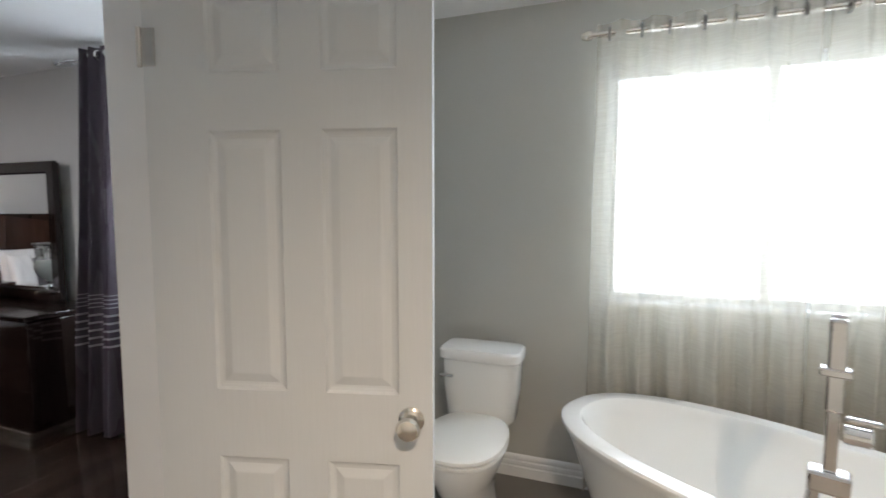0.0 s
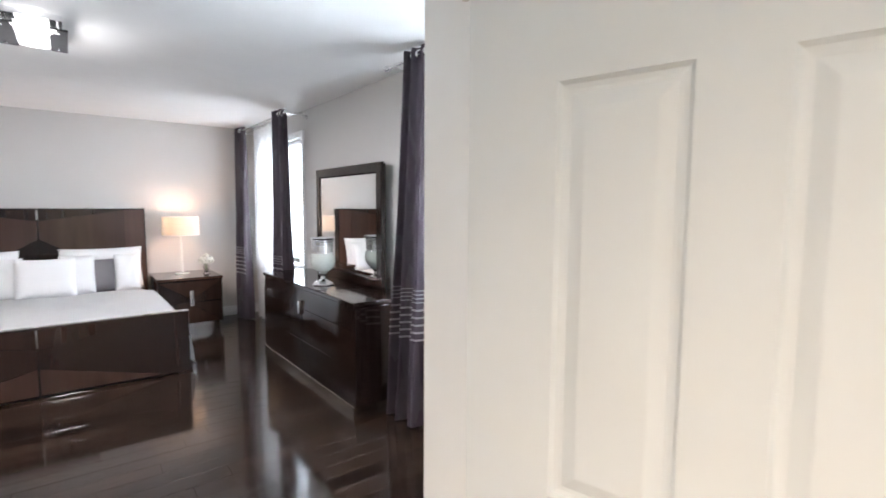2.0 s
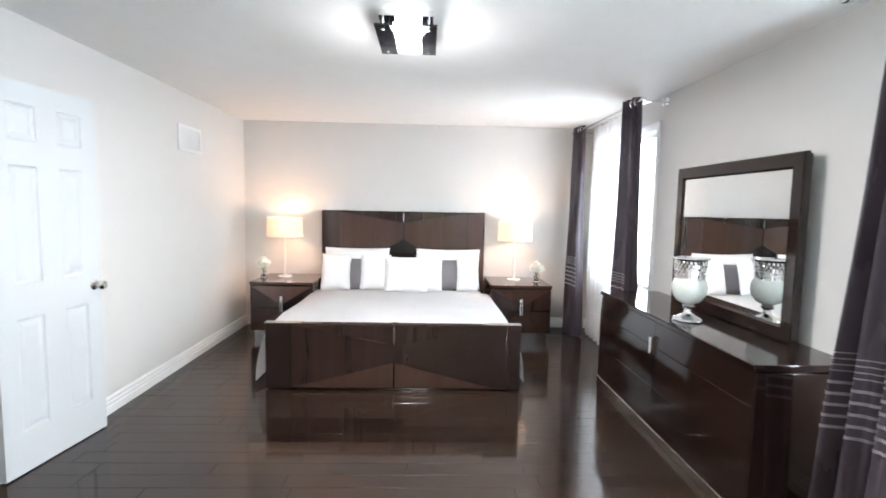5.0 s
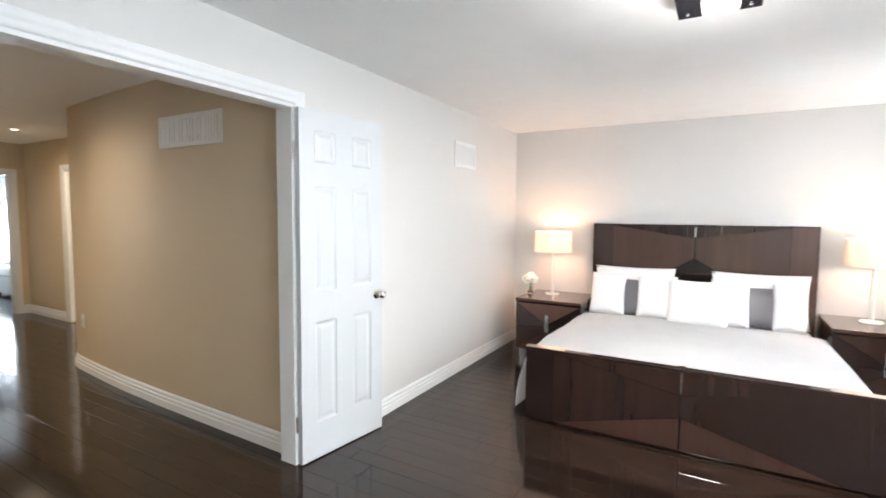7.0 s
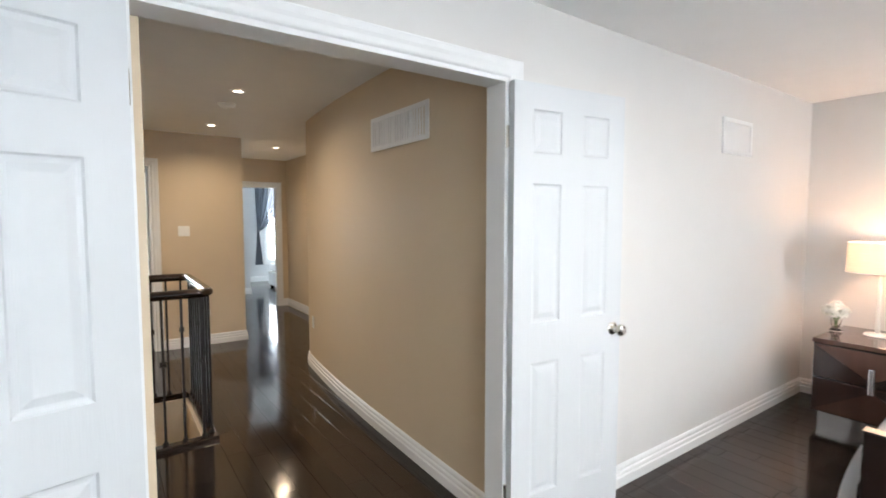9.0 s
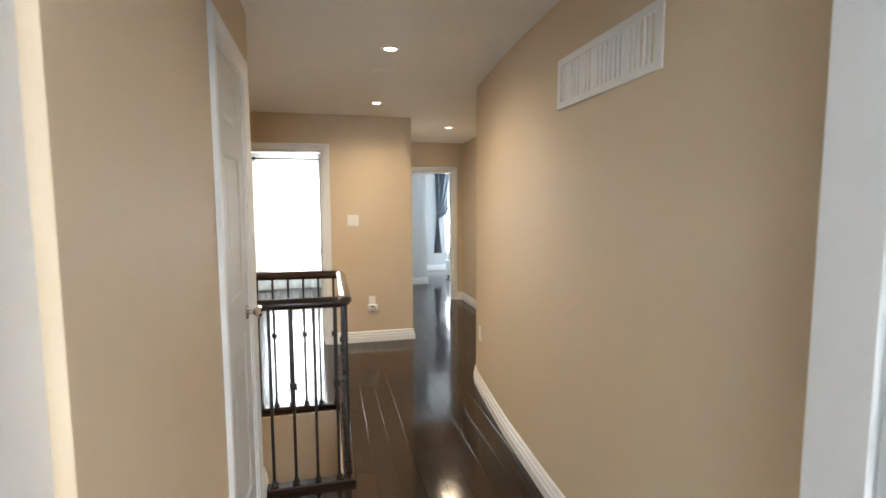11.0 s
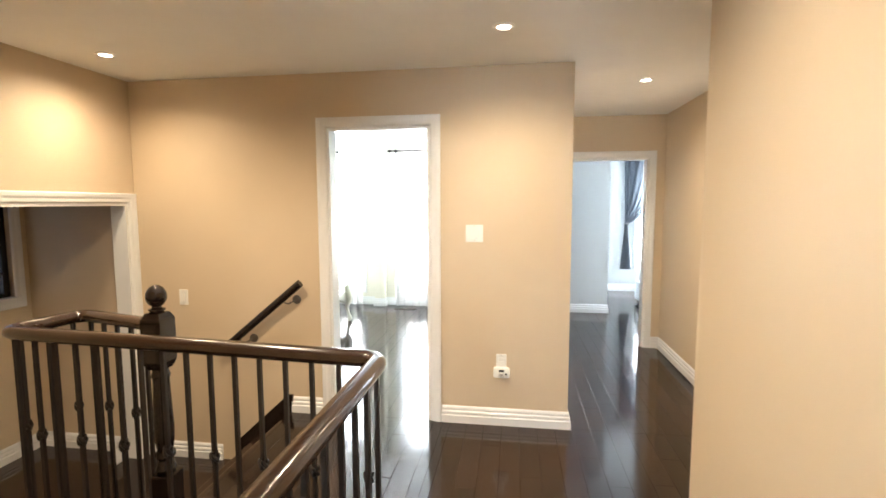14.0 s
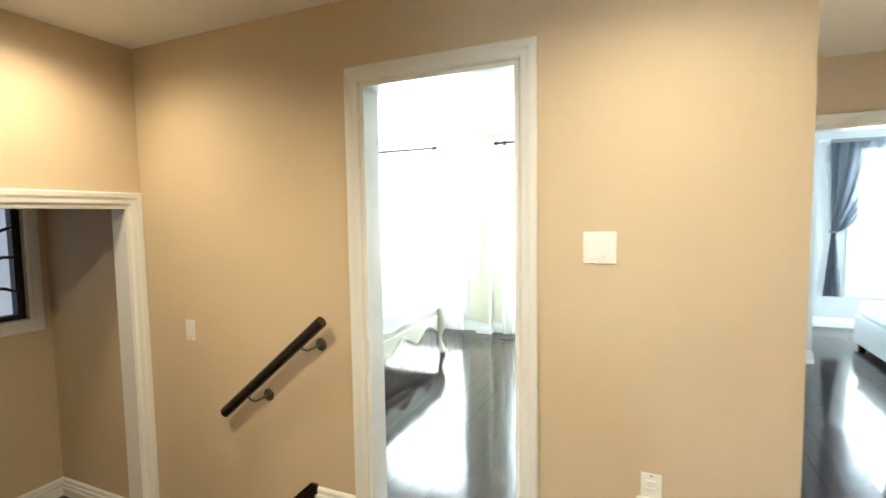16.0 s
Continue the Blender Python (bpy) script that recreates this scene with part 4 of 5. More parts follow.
def make_dresser():
    root = thing("dresser", "long espresso lacquered dresser with chrome pulls and plinth", "dresser")
    x0, x1, y0, y1 = -4.99, -3.085, 1.835, 2.325
    part("carcass", boxes((x0 + 0.004, y0 + 0.022, 0.056, x1 - 0.004, y1, 0.738), bevel=0.004), ESPRESSO, root)
    part("top", boxes((x0, y0 - 0.004, 0.742, x1, y1, 0.776), bevel=0.005), ESPRESSO, root)
    part("end_panel", boxes((x1 - 0.0035, y0 + 0.004, 0.058, x1 + 0.008, y1, 0.740), bevel=0.003), ESPRESSO, root)
    part("plinth", boxes((x0 + 0.01, y0 - 0.006, 0, x1 - 0.02, y1 - 0.02, 0.055), bevel=0.003), NICKEL, root, "brushed metal plinth")
    n = 2
    w = (x1 - x0 - 0.008) / n
    for k in range(n):
        a, c = x0 + 0.006 + k * w, x0 + 0.002 + (k + 1) * w
        for z0, z1 in ((0.060, 0.316), (0.322, 0.578)):
            part("drawer", boxes((a, y0 + 0.002, z0, c, y0 + 0.022, z1), bevel=0.003), ESPRESSO, root)
        bm = bmesh.new()
        pts = [(y0 + 0.022, 0.581), (y0 + 0.002, 0.581), (y0 + 0.014, 0.738), (y0 + 0.022, 0.738)]
        prism(bm, pts, a, c)
        part("top_drawer", bm, ESPRESSO, root)
    for x in ((x0 + x1) / 2,):
        h = part("handle", boxes((x - 0.017, y0 - 0.020, 0.53, x + 0.017, y0 + 0.001, 0.645), bevel=0.005), CHROME, root, "polished chrome pull")
        part("backplate", boxes((x - 0.020, y0 - 0.003, 0.19, x + 0.020, y0 + 0.0015, 0.528)), BLACKGLASS, h, "dark recessed strip")


make_dresser()


def make_mirror():
    root = thing("dresser_mirror", "dark wood framed mirror standing on the dresser", "mirror")
    x0, x1, z0, z1, e = -4.605, -3.40, 0.778, 1.758, 0.085
    part("backing", boxes((x0 + 0.01, 2.258, z0, x1 - 0.01, 2.279, z1 - 0.01)), ESPRESSO, root)
    bm = bmesh.new()
    prof = [(0, 0), (0, 0.024), (0.006, 0.030), (e - 0.012, 0.030), (e, 0.018), (e, 0)]
    path = [(x0, 2.258, z0), (x0, 2.258, z1), (x1, 2.258, z1), (x1, 2.258, z0)]
    side = Vector((0, -1, 0)).cross(Vector(path[1]) - Vector(path[0]))
    if side.x < 0:
        prof = [(-u, w) for u, w in prof]
    sweep(bm, path, prof, (0, -1, 0), loop=True)
    part("frame", bm, ESPRESSO, root)
    part("glass", boxes((x0 + e - 0.002, 2.240, z0 + e - 0.002, x1 - e + 0.002, 2.254, z1 - e + 0.002)), MIRROR, root, "silvered mirror glass")


make_mirror()


def make_urn():
    root = thing("urn_vase", "mercury silver pedestal vase with a pearl mosaic bowl", "vase", pose(-3.93, 1.99, 0.776))
    part("foot", turned([(0, 0), (0.085, 0), (0.087, 0.008), (0.078, 0.020), (0.045, 0.034), (0.024, 0.050), (0.020, 0.072), (0.034, 0.084), (0.036, 0.094), (0.026, 0.104), (0, 0.104)], 36), CHROME, root, "mirror silver foot", smooth=True)
    part("bowl", turned([(0, 0.104), (0.030, 0.106), (0.066, 0.124), (0.092, 0.160), (0.100, 0.200), (0.097, 0.235), (0.086, 0.262), (0, 0.262)], 36), SHELL, root, "pearly crackled mosaic bowl", smooth=True)
    part("neck", turned([(0.086, 0.262), (0.080, 0.280), (0.083, 0.335), (0.092, 0.372), (0.094, 0.378), (0.088, 0.378), (0.074, 0.33), (0.070, 0.27)], 36), CHROME, root, "hammered silver neck", smooth=True)
    part("rim", turned([(0.090, 0.378), (0.104, 0.380), (0.106, 0.386), (0.102, 0.391), (0.088, 0.390), (0.084, 0.384)], 36), CHROME, root, smooth=True)
    bm = bmesh.new()
    for r in range(5):
        for k in range(26):
            a = 2 * math.pi * (k + 0.5 * (r % 2)) / 26
            rr = 0.083 + 0.006 * r / 3
            m = pose(rr * math.cos(a), rr * math.sin(a), 0.283 + 0.02 * r, 0, 0, math.degrees(a))
            q = bmesh.ops.create_cube(bm, size=1, matrix=m @ Matrix.Diagonal((0.008, 0.013, 0.013, 1)))
    part("mosaic_band", bm, CHROME, root, "silver mosaic chips")


make_urn()


def make_ceiling_light():
    root = thing("ceiling_light", "square black and white glass ceiling light, lit", "ceiling light")
    x0, x1, y0, y1 = -3.935, -3.485, 0.097, 0.407
    part("base_plate", boxes((x0 + 0.02, y0 + 0.02, 2.372, x1 - 0.02, y1 - 0.02, 2.40)), CHROME, root, "polished ceiling plate")
    for ya, yb in ((y0, 0.190), (0.328, y1)):
        part("side_glass", boxes((x0, ya, 2.318, x1, yb, 2.328), bevel=0.002), BLACKGLASS, root, "black glass side panel")
    bm = bmesh.new()

    def at(u, v):
        return (x0 - 0.004 + (x1 - x0 + 0.008) * u, 0.192 + 0.134 * v, 2.336 - 0.012 * math.sin(math.pi * v) ** 0.4)
    sheet(bm, 16, 12, at, 0.006)
    part("diffuser", bm, COOLBULB, root, "glowing white glass band", smooth=True)
    for x in (x0 + 0.05, x1 - 0.05):
        for y in (y0 + 0.04, y1 - 0.04):
            part("stud", turned([(0, 2.312), (0.008, 2.314), (0.008, 2.318), (0.003, 2.33), (0.003, 2.374), (0, 2.374)], 10, (x, y, 0)), CHROME, root, "chrome stud", smooth=True)


make_ceiling_light()


def vent(name, axis, face, sign, a, c, z0, z1, label, cells, rows=1):
    """A wall grille with a raised frame, fins and divider bars."""
    root = thing(name, label, "vent")

    def bar(bm, u0, u1, za, zb, o0, o1):
        p = (u0, face + sign * o0, za) if axis == 0 else (face + sign * o0, u0, za)
        q = (u1, face + sign * o1, zb) if axis == 0 else (face + sign * o1, u1, zb)
        box(bm, *[min(i, j) for i, j in zip(p, q)], *[max(i, j) for i, j in zip(p, q)])
    e = 0.028
    bm = bmesh.new()
    for u0, u1, za, zb in ((a, a + e, z0, z1), (c - e, c, z0, z1), (a + e, c - e, z0, z0 + e), (a + e, c - e, z1 - e, z1)):
        bar(bm, u0, u1, za, zb, 0.001, 0.012)
    part("frame", bm, TRIM, root)
    # Dark sheet on the wall stands in for the shaded duct.
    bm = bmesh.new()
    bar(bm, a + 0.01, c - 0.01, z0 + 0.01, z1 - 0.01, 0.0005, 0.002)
    part("backing", bm, VENT_SHADE, root)
    n = 22
    for k in range(n):
        u = a + e + (c - a - 2 * e) * (k + 0.5) / n
        bm = bmesh.new()
        bar(bm, u - (c - a) / n * 0.32, u + (c - a) / n * 0.32, z0 + e, z1 - e, 0.003, 0.007)
        part("fin", bm, TRIM, root)
    for k in range(1, cells):
        u = a + (c - a) * k / cells
        bm = bmesh.new()
        bar(bm, u - 0.006, u + 0.006, z0 + e, z1 - e, 0.003, 0.010)
        part("divider", bm, TRIM, root)
    for k in range(1, rows):
        z = z0 + (z1 - z0) * k / rows
        bm = bmesh.new()
        bar(bm, a + e, c - e, z - 0.005, z + 0.005, 0.003, 0.0105)
        part("crossbar", bm, TRIM, root)


vent("wall_vent", 0, -1.773, 1, -5.72, -5.31, 1.885, 2.115, "white slatted vent grille high on the bedroom wall", 2)
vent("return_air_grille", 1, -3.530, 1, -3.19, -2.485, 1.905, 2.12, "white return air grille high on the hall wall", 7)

# ---- hall fittings ----
def pot_light(x, y):
    root = thing("pot_light", "small round recessed ceiling light, lit", "recessed light", pose(x, y, H), group="recessed hall lights")
    part("trim_ring", turned([(0.036, -0.001), (0.036, -0.006), (0.052, -0.006), (0.056, -0.003), (0.056, 0.0), (0.036, 0.0)], 28), TRIM, root, smooth=True)
    part("bulb", turned([(0, -0.002), (0.035, -0.002), (0.035, -0.001), (0, -0.001)], 20), BULB, root, "glowing halogen face")


for px, py, watts in POTS:
    pot_light(px, py)

root = thing("smoke_detector", "round white smoke detector on the hall ceiling", "smoke detector", pose(-2.895, -4.55, H))
part("base", turned([(0, 0), (0.068, 0), (0.068, -0.012), (0, -0.012)], 32), PLASTIC, root, smooth=True)
part("cover", turned([(0.06, -0.012), (0.058, -0.026), (0.046, -0.036), (0.0, -0.038)], 32), PLASTIC, root, smooth=True)
part("test_button", turned([(0, -0.038), (0.012, -0.038), (0.011, -0.041), (0, -0.041)], 14), PLASTIC, root)


def wall_plate(name, m, w, h, label, category, rockers=(), sockets=()):
    """A cover plate in its own x-z plane, facing -y."""
    root = thing(name, label, category, m)
    part("plate", boxes((-w / 2, -0.006, -h / 2, w / 2, 0, h / 2), bevel=0.0025), PLASTIC, root)
    for x in rockers:
        # Thin raised grey strip paints the shaded gap around the rocker.
        part("gap_shade", boxes((x - 0.0185, -0.0066, -0.0355, x + 0.0185, -0.0058, 0.0355)), GREY_PAINT, root)
        part("rocker", boxes((x - 0.016, -0.010, -0.033, x + 0.016, -0.006, 0.033), bevel=0.002), PLASTIC, root)
    for z in sockets:
        part("socket", boxes((-0.017, -0.0085, z - 0.014, 0.017, -0.006, z + 0.014), bevel=0.004), PLASTIC, root)
    for z in (-h / 2 + 0.008, h / 2 - 0.008):
        part("screw", turned([(0, 0), (0.003, 0), (0.003, 0.0012), (0, 0.0012)], 8), NICKEL, root, m=pose(0, -0.006, z, 90))
    return root


dimmer = wall_plate("light_switch", pose(-2.76, -6.30, 1.316, 0, 0, 180), 0.116, 0.116, "white square dimmer switch plate on the hall wall", "light switch")
part("paddle", boxes((-0.040, -0.0095, -0.042, 0.026, -0.006, 0.042), bevel=0.002), PLASTIC, dimmer)
part("slider", boxes((0.033, -0.011, -0.004, 0.041, -0.006, 0.034), bevel=0.001), PLASTIC, dimmer)
part("slot", boxes((0.006, -0.0102, -0.034, 0.022, -0.0093, -0.030)), GREY_PAINT, dimmer)
wall_plate("light_switch", pose(-0.600, -6.30, 0.830, 0, 0, 180), 0.07, 0.116, "white single rocker switch above the stair landing", "light switch", (0,))
wall_plate("wall_outlet", pose(-3.6515, -4.71, 0.46, 0, 0, 83), 0.07, 0.116, "white power outlet low on the hall wall", "outlet", sockets=(-0.02, 0.02))
wall_plate("wall_outlet", pose(-2.945, -6.30, 0.44, 0, 0, 180), 0.07, 0.116, "white power outlet behind a plug-in alarm", "outlet", sockets=(0.02,))
root = thing("carbon_monoxide_alarm", "white plug-in alarm with a small dark display", "alarm", pose(-2.947, -6.308, 0.375, 0, 0, 180))
bm = boxes((-0.055, -0.036, -0.040, 0.055, 0, 0.034), bevel=0.014)
part("body", bm, PLASTIC, root, smooth=True)
part("display", boxes((-0.018, -0.0375, 0.006, 0.018, -0.0355, 0.020)), BLACKGLASS, root, "dark display")
part("button", turned([(0, 0), (0.008, 0), (0.007, 0.002), (0, 0.002)], 12), NICKEL, root, m=pose(0.03, -0.036, -0.008, 90))
for k in range(4):
    part("grille_slot", boxes((-0.018, -0.0368, -0.012 - 0.006 * k, 0.014, -0.0355, -0.010 - 0.006 * k)), GRILLE, root)


# ---- stair, guard rail and newel ----
RAIL_PROFILE = [(0.034 * math.cos(a) * (1.0 if math.sin(a) > -0.5 else 0.86), 0.030 * math.sin(a)) for a in [2 * math.pi * k / 16 for k in range(16)]]


def rounded_path(pts, r, steps=6):
    out = [Vector(pts[0])]
    for a, b, c in zip(pts, pts[1:], pts[2:]):
        a, b, c = Vector(a), Vector(b), Vector(c)
        u, w = (a - b).normalized(), (c - b).normalized()
        p, q = b + u * r, b + w * r
        for k in range(steps + 1):
            t = k / steps
            out.append((1 - t) ** 2 * p + 2 * t * (1 - t) * b + t * t * q)
    out.append(Vector(pts[-1]))
    return out


RZ = 0.982
GUARD = [(-2.137, -3.65, 0), (-2.575, -3.65, 0), (-2.575, -4.655, 0), (-0.905, -4.785, 0), (-0.96, -5.11, 0), (-1.43, -4.985, 0)]
guard = thing("guard_rail", "dark wood stair guard rail with black iron balusters", "railing")
bm = bmesh.new()
sweep(bm, [(p.x, p.y, RZ) for p in rounded_path(GUARD, 0.07)], RAIL_PROFILE, (0, 0, 1))
part("handrail", bm, RAILWOOD, guard, "glossy dark-stained handrail", smooth=True)
bm = bmesh.new()
sweep(bm, [(x, y, 0.0) for x, y, z in GUARD], [(-0.032, 0), (0.032, 0), (0.032, 0.022), (0.026, 0.030), (-0.026, 0.030), (-0.032, 0.022)], (0, 0, 1))
part("base_rail", bm, RAILWOOD, guard)
bal_bm = boxes((-0.0075, -0.0075, 0.03, 0.0075, 0.0075, RZ - 0.024))
first = part("baluster", bal_bm, IRON, guard)
first_mesh = first.data
scene.collection.objects.unlink(first)
bpy.data.objects.remove(first)
bm = bmesh.new()
for k in range(4):
    a = k * math.pi / 2
    m = pose(0.011 * math.cos(a), 0.011 * math.sin(a), 0, 0, 0, math.degrees(a)) @ pose(0, 0, 0, 35, 0, 0)
    bmesh.ops.create_uvsphere(bm, u_segments=8, v_segments=6, radius=1, matrix=m @ Matrix.Diagonal((0.009, 0.009, 0.024, 1)))
lathe(bm, [(0, -0.030), (0.010, -0.028), (0.007, -0.018), (0.007, 0.018), (0.010, 0.028), (0, 0.030)], 8)
tmp = part("knuckle", bm, IRON, guard, smooth=True)
knuckle_mesh = tmp.data
bpy.data.objects.remove(tmp)
tmp = part("shoe", lathe(bmesh.new(), [(0, 0), (0.019, 0), (0.019, 0.010), (0.012, 0.024), (0.010, 0.030), (0, 0.030)], 8), IRON, guard)
shoe_mesh = tmp.data
bpy.data.objects.remove(tmp)
count = 0
for (xa, ya, _), (xb, yb, _) in zip(GUARD, GUARD[1:]):
    d = math.hypot(xb - xa, yb - ya)
    n = max(2, round(d / 0.108))
    for k in range(n):
        t = (k + 0.5) / n
        b = new("baluster", first_mesh)
        b.parent = guard
        b.matrix_basis = pose(xa + (xb - xa) * t, ya + (yb - ya) * t, 0, 0, 0, 1.5 * math.sin(count * 3.7))
        s = new("shoe", shoe_mesh)
        s.parent = b
        s.matrix_basis = pose(0, 0, 0.03)
        if count % 2:
            q = new("knuckle", knuckle_mesh)
            q.parent = b
            q.matrix_basis = pose(0, 0, 0.55, 0, 0, 45)
        count += 1

newel = thing("newel_post", "dark turned newel post with a ball finial", "newel post", pose(-1.475, -4.965, 0) @ Matrix.Diagonal((1, 1, 1.035, 1)))
part("ball", turned([(0, 1.128), (0.014, 1.125), (0.030, 1.113), (0.040, 1.095), (0.043, 1.078), (0.040, 1.060), (0.030, 1.044), (0.020, 1.036), (0.020, 1.030), (0.034, 1.024), (0.034, 1.018), (0.022, 1.012), (0, 1.012)][::-1], 28), NEWELWOOD, newel, smooth=True)
bm = bmesh.new()
rings = []
for z, r in ((1.012, 0.020), (1.008, 0.034), (0.985, 0.046), (0.972, 0.048), (0.80, 0.048), (0.778, 0.040), (0.765, 0.032)):
    rings.append([bm.verts.new((r * s, r * t, z)) for s, t in ((-1, -1), (1, -1), (1, 1), (-1, 1))])
for a, c in zip(rings, rings[1:]):
    for k in range(4):
        bm.faces.new((a[k], a[(k + 1) % 4], c[(k + 1) % 4], c[k]))
bm.faces.new(rings[0])
bm.faces.new(rings[-1][::-1])
part("head_block", bm, NEWELWOOD, newel)
part("shaft", turned([(0, 0.30), (0.036, 0.30), (0.044, 0.32), (0.036, 0.345), (0.030, 0.36), (0.042, 0.375), (0.042, 0.39), (0.032, 0.40), (0.040, 0.45), (0.042, 0.50), (0.036, 0.66), (0.034, 0.72), (0.040, 0.735), (0.034, 0.75), (0.032, 0.766), (0, 0.766)], 28), NEWELWOOD, newel, smooth=True)
part("foot_block", boxes((-0.048, -0.048, 0.0, 0.048, 0.048, 0.30), bevel=0.006), NEWELWOOD, newel)

stairs = thing("upper_steps", "dark wood steps down from the hall to the landing", "stairs", kind="structure")
part("tread", boxes((-1.425, -6.298, -0.205 - 0.03, -1.14, -5.125, -0.205), bevel=0.006), PLANK, stairs)
part("riser", boxes((-1.44, -6.298, -0.205, -1.425, -5.125, -0.024)), RAILWOOD, stairs)
part("riser", boxes((-1.155, -6.298, LAND, -1.14, -5.125, -0.235)), RAILWOOD, stairs)
part("nosing", boxes((-1.44, -6.298, -0.022, -1.405, -5.125, 0.003), bevel=0.008), RAILWOOD, stairs)
bm = bmesh.new()
pts = [(-1.44, 0.02), (-1.44, 0.13), (-1.40, 0.13), (-0.99, -0.245), (-0.99, LAND), (-1.16, LAND)]
a = [bm.verts.new((x, -6.30, z)) for x, z in pts]
c = [bm.verts.new((x, -6.285, z)) for x, z in pts]
bm.faces.new(a[::-1])
bm.faces.new(c)
for k in range(len(pts)):
    j = (k + 1) % len(pts)
    bm.faces.new((a[k], a[j], c[j], c[k]))
part("skirt_board", bm, NEWELWOOD, stairs, "dark sloping skirt board")
lower = thing("lower_flight", "dark wood stairs going down beneath the guard rail", "stairs", kind="structure")
for k in range(9):
    z = LAND - 0.19 * (k + 1)
    x1 = -0.90 - 0.20 * k
    part("tread", boxes((x1 - 0.225, -4.615, z - 0.03, x1, -3.705, z), bevel=0.006), PLANK, lower)
    part("riser", boxes((x1, -4.615, z, x1 + 0.015, -3.705, z + 0.16)), RAILWOOD, lower)

rail = thing("wall_handrail", "short dark wood handrail on iron brackets", "handrail")
p0, p1 = Vector((-1.548, -6.232, 0.965)), Vector((-0.905, -6.232, 0.435))
d = (p1 - p0).normalized()
bm = bmesh.new()
sweep(bm, [p0, p0 + d * 0.012, p1 - d * 0.012, p1], [(0.024 * math.cos(2 * math.pi * k / 14), 0.028 * math.sin(2 * math.pi * k / 14)) for k in range(14)], Vector((0, 1, 0)).cross(d))
part("rail", bm, NEWELWOOD, rail, smooth=True)
for x, z in ((-1.488, 0.835), (-1.146, 0.54)):
    p = p0 + (p1 - p0) * ((x + 0.075 - p0.x) / (p1.x - p0.x))
    br = part("bracket", tube([p + Vector((0, 0, -0.024)), (p.x - 0.012, -6.236, z - 0.012), (p.x - 0.034, -6.246, z - 0.022), (x + 0.012, -6.272, z - 0.008), (x, -6.288, z)], 0.006, 8), BRONZE, rail, "iron bracket", smooth=True)
    part("rosette", turned([(0, 0), (0.032, 0), (0.032, 0.004), (0.024, 0.009), (0, 0.011)], 20), BRONZE, br, smooth=True, m=pose(x, -6.30, z, -90))

# ---- bathroom ----
def loft(rings, cap_first=True, cap_last=True):
    bm = bmesh.new()
    rows = [[bm.verts.new(p) for p in r] for r in rings]
    n = len(rows[0])
    for a, c in zip(rows, rows[1:]):
        for k in range(n):
            bm.faces.new((a[k], a[(k + 1) % n], c[(k + 1) % n], c[k]))
    if cap_first:
        bm.faces.new(rows[0][::-1])
    if cap_last:
        bm.faces.new(rows[-1])
    return bm


def oval(cx, cy, rx, ry, z, n=56, power=2.3):
    out = []
    for k in range(n):
        a = 2 * math.pi * k / n
        c, s = math.cos(a), math.sin(a)
        out.append((cx + rx * math.copysign(abs(c) ** (2 / power), c), cy + ry * math.copysign(abs(s) ** (2 / power), s), z))
    return out


tub = thing("bathtub", "white freestanding oval bathtub under the window", "bathtub", pose(0.785, 1.79, 0, 0, 0, -29))
cx, cy, rx, ry, top = 0.0, 0.0, 0.81, 0.40, 0.585
outer = [oval(cx, cy, rx * s, ry * t, z) for s, t, z in ((0.70, 0.66, 0), (0.73, 0.69, 0.03), (0.80, 0.77, 0.18), (0.88, 0.86, 0.36), (0.955, 0.945, 0.51), (0.985, 0.98, 0.55), (1.0, 1.0, 0.567), (1.0, 1.0, 0.578), (0.985, 0.98, top))]
inner = [oval(cx, cy, rx - 0.075, ry - 0.070, top), oval(cx, cy, rx - 0.085, ry - 0.080, top - 0.008), oval(cx, cy, rx - 0.10, ry - 0.092, 0.53), oval(cx, cy, rx - 0.16, ry - 0.115, 0.34), oval(cx, cy, rx - 0.26, ry - 0.15, 0.20), oval(cx, cy, rx - 0.36, ry - 0.20, 0.165)]
part("shell", loft(outer + inner), PORCELAIN, tub, smooth=True)
part("drain", turned([(0, 0.166), (0.028, 0.166), (0.030, 0.171), (0, 0.172)], 20, (cx, cy, 0)), CHROME, tub, "chrome drain", smooth=True)

fc = thing("tub_filler", "chrome freestanding tub faucet with a hand shower", "faucet", pose(0.70, 1.30, 0, 0, 0, 160))
for sx in (-1, 1):
    part("supply_leg", tube([(sx * 0.085, 0, 0.0), (sx * 0.075, 0, 0.2), (sx * 0.03, 0, 0.74), (sx * 0.025, 0, 0.80)], 0.014, 12), CHROME, fc, smooth=True)
    part("floor_flange", turned([(0, 0), (0.035, 0), (0.033, 0.008), (0.018, 0.014), (0, 0.014)], 18, (sx * 0.085, 0, 0)), CHROME, fc, smooth=True)
part("mixer_body", boxes((-0.040, -0.026, 0.785, 0.040, 0.026, 0.835), bevel=0.008), CHROME, fc)
part("column", boxes((-0.013, -0.013, 0.835, 0.013, 0.013, 1.19), bevel=0.004), CHROME, fc)
part("spout", boxes((-0.018, -0.24, 1.00, 0.018, -0.016, 1.022), bevel=0.004), CHROME, fc)
hd = part("hand_shower", boxes((-0.016, 0.018, 0.98, 0.016, 0.046, 1.185), bevel=0.006), CHROME, fc)
part("holder", boxes((-0.028, 0.016, 1.06, 0.028, 0.050, 1.078), bevel=0.003), CHROME, hd)
part("lever", boxes((-0.085, -0.008, 0.955, -0.020, 0.008, 0.966), bevel=0.004), CHROME, fc)
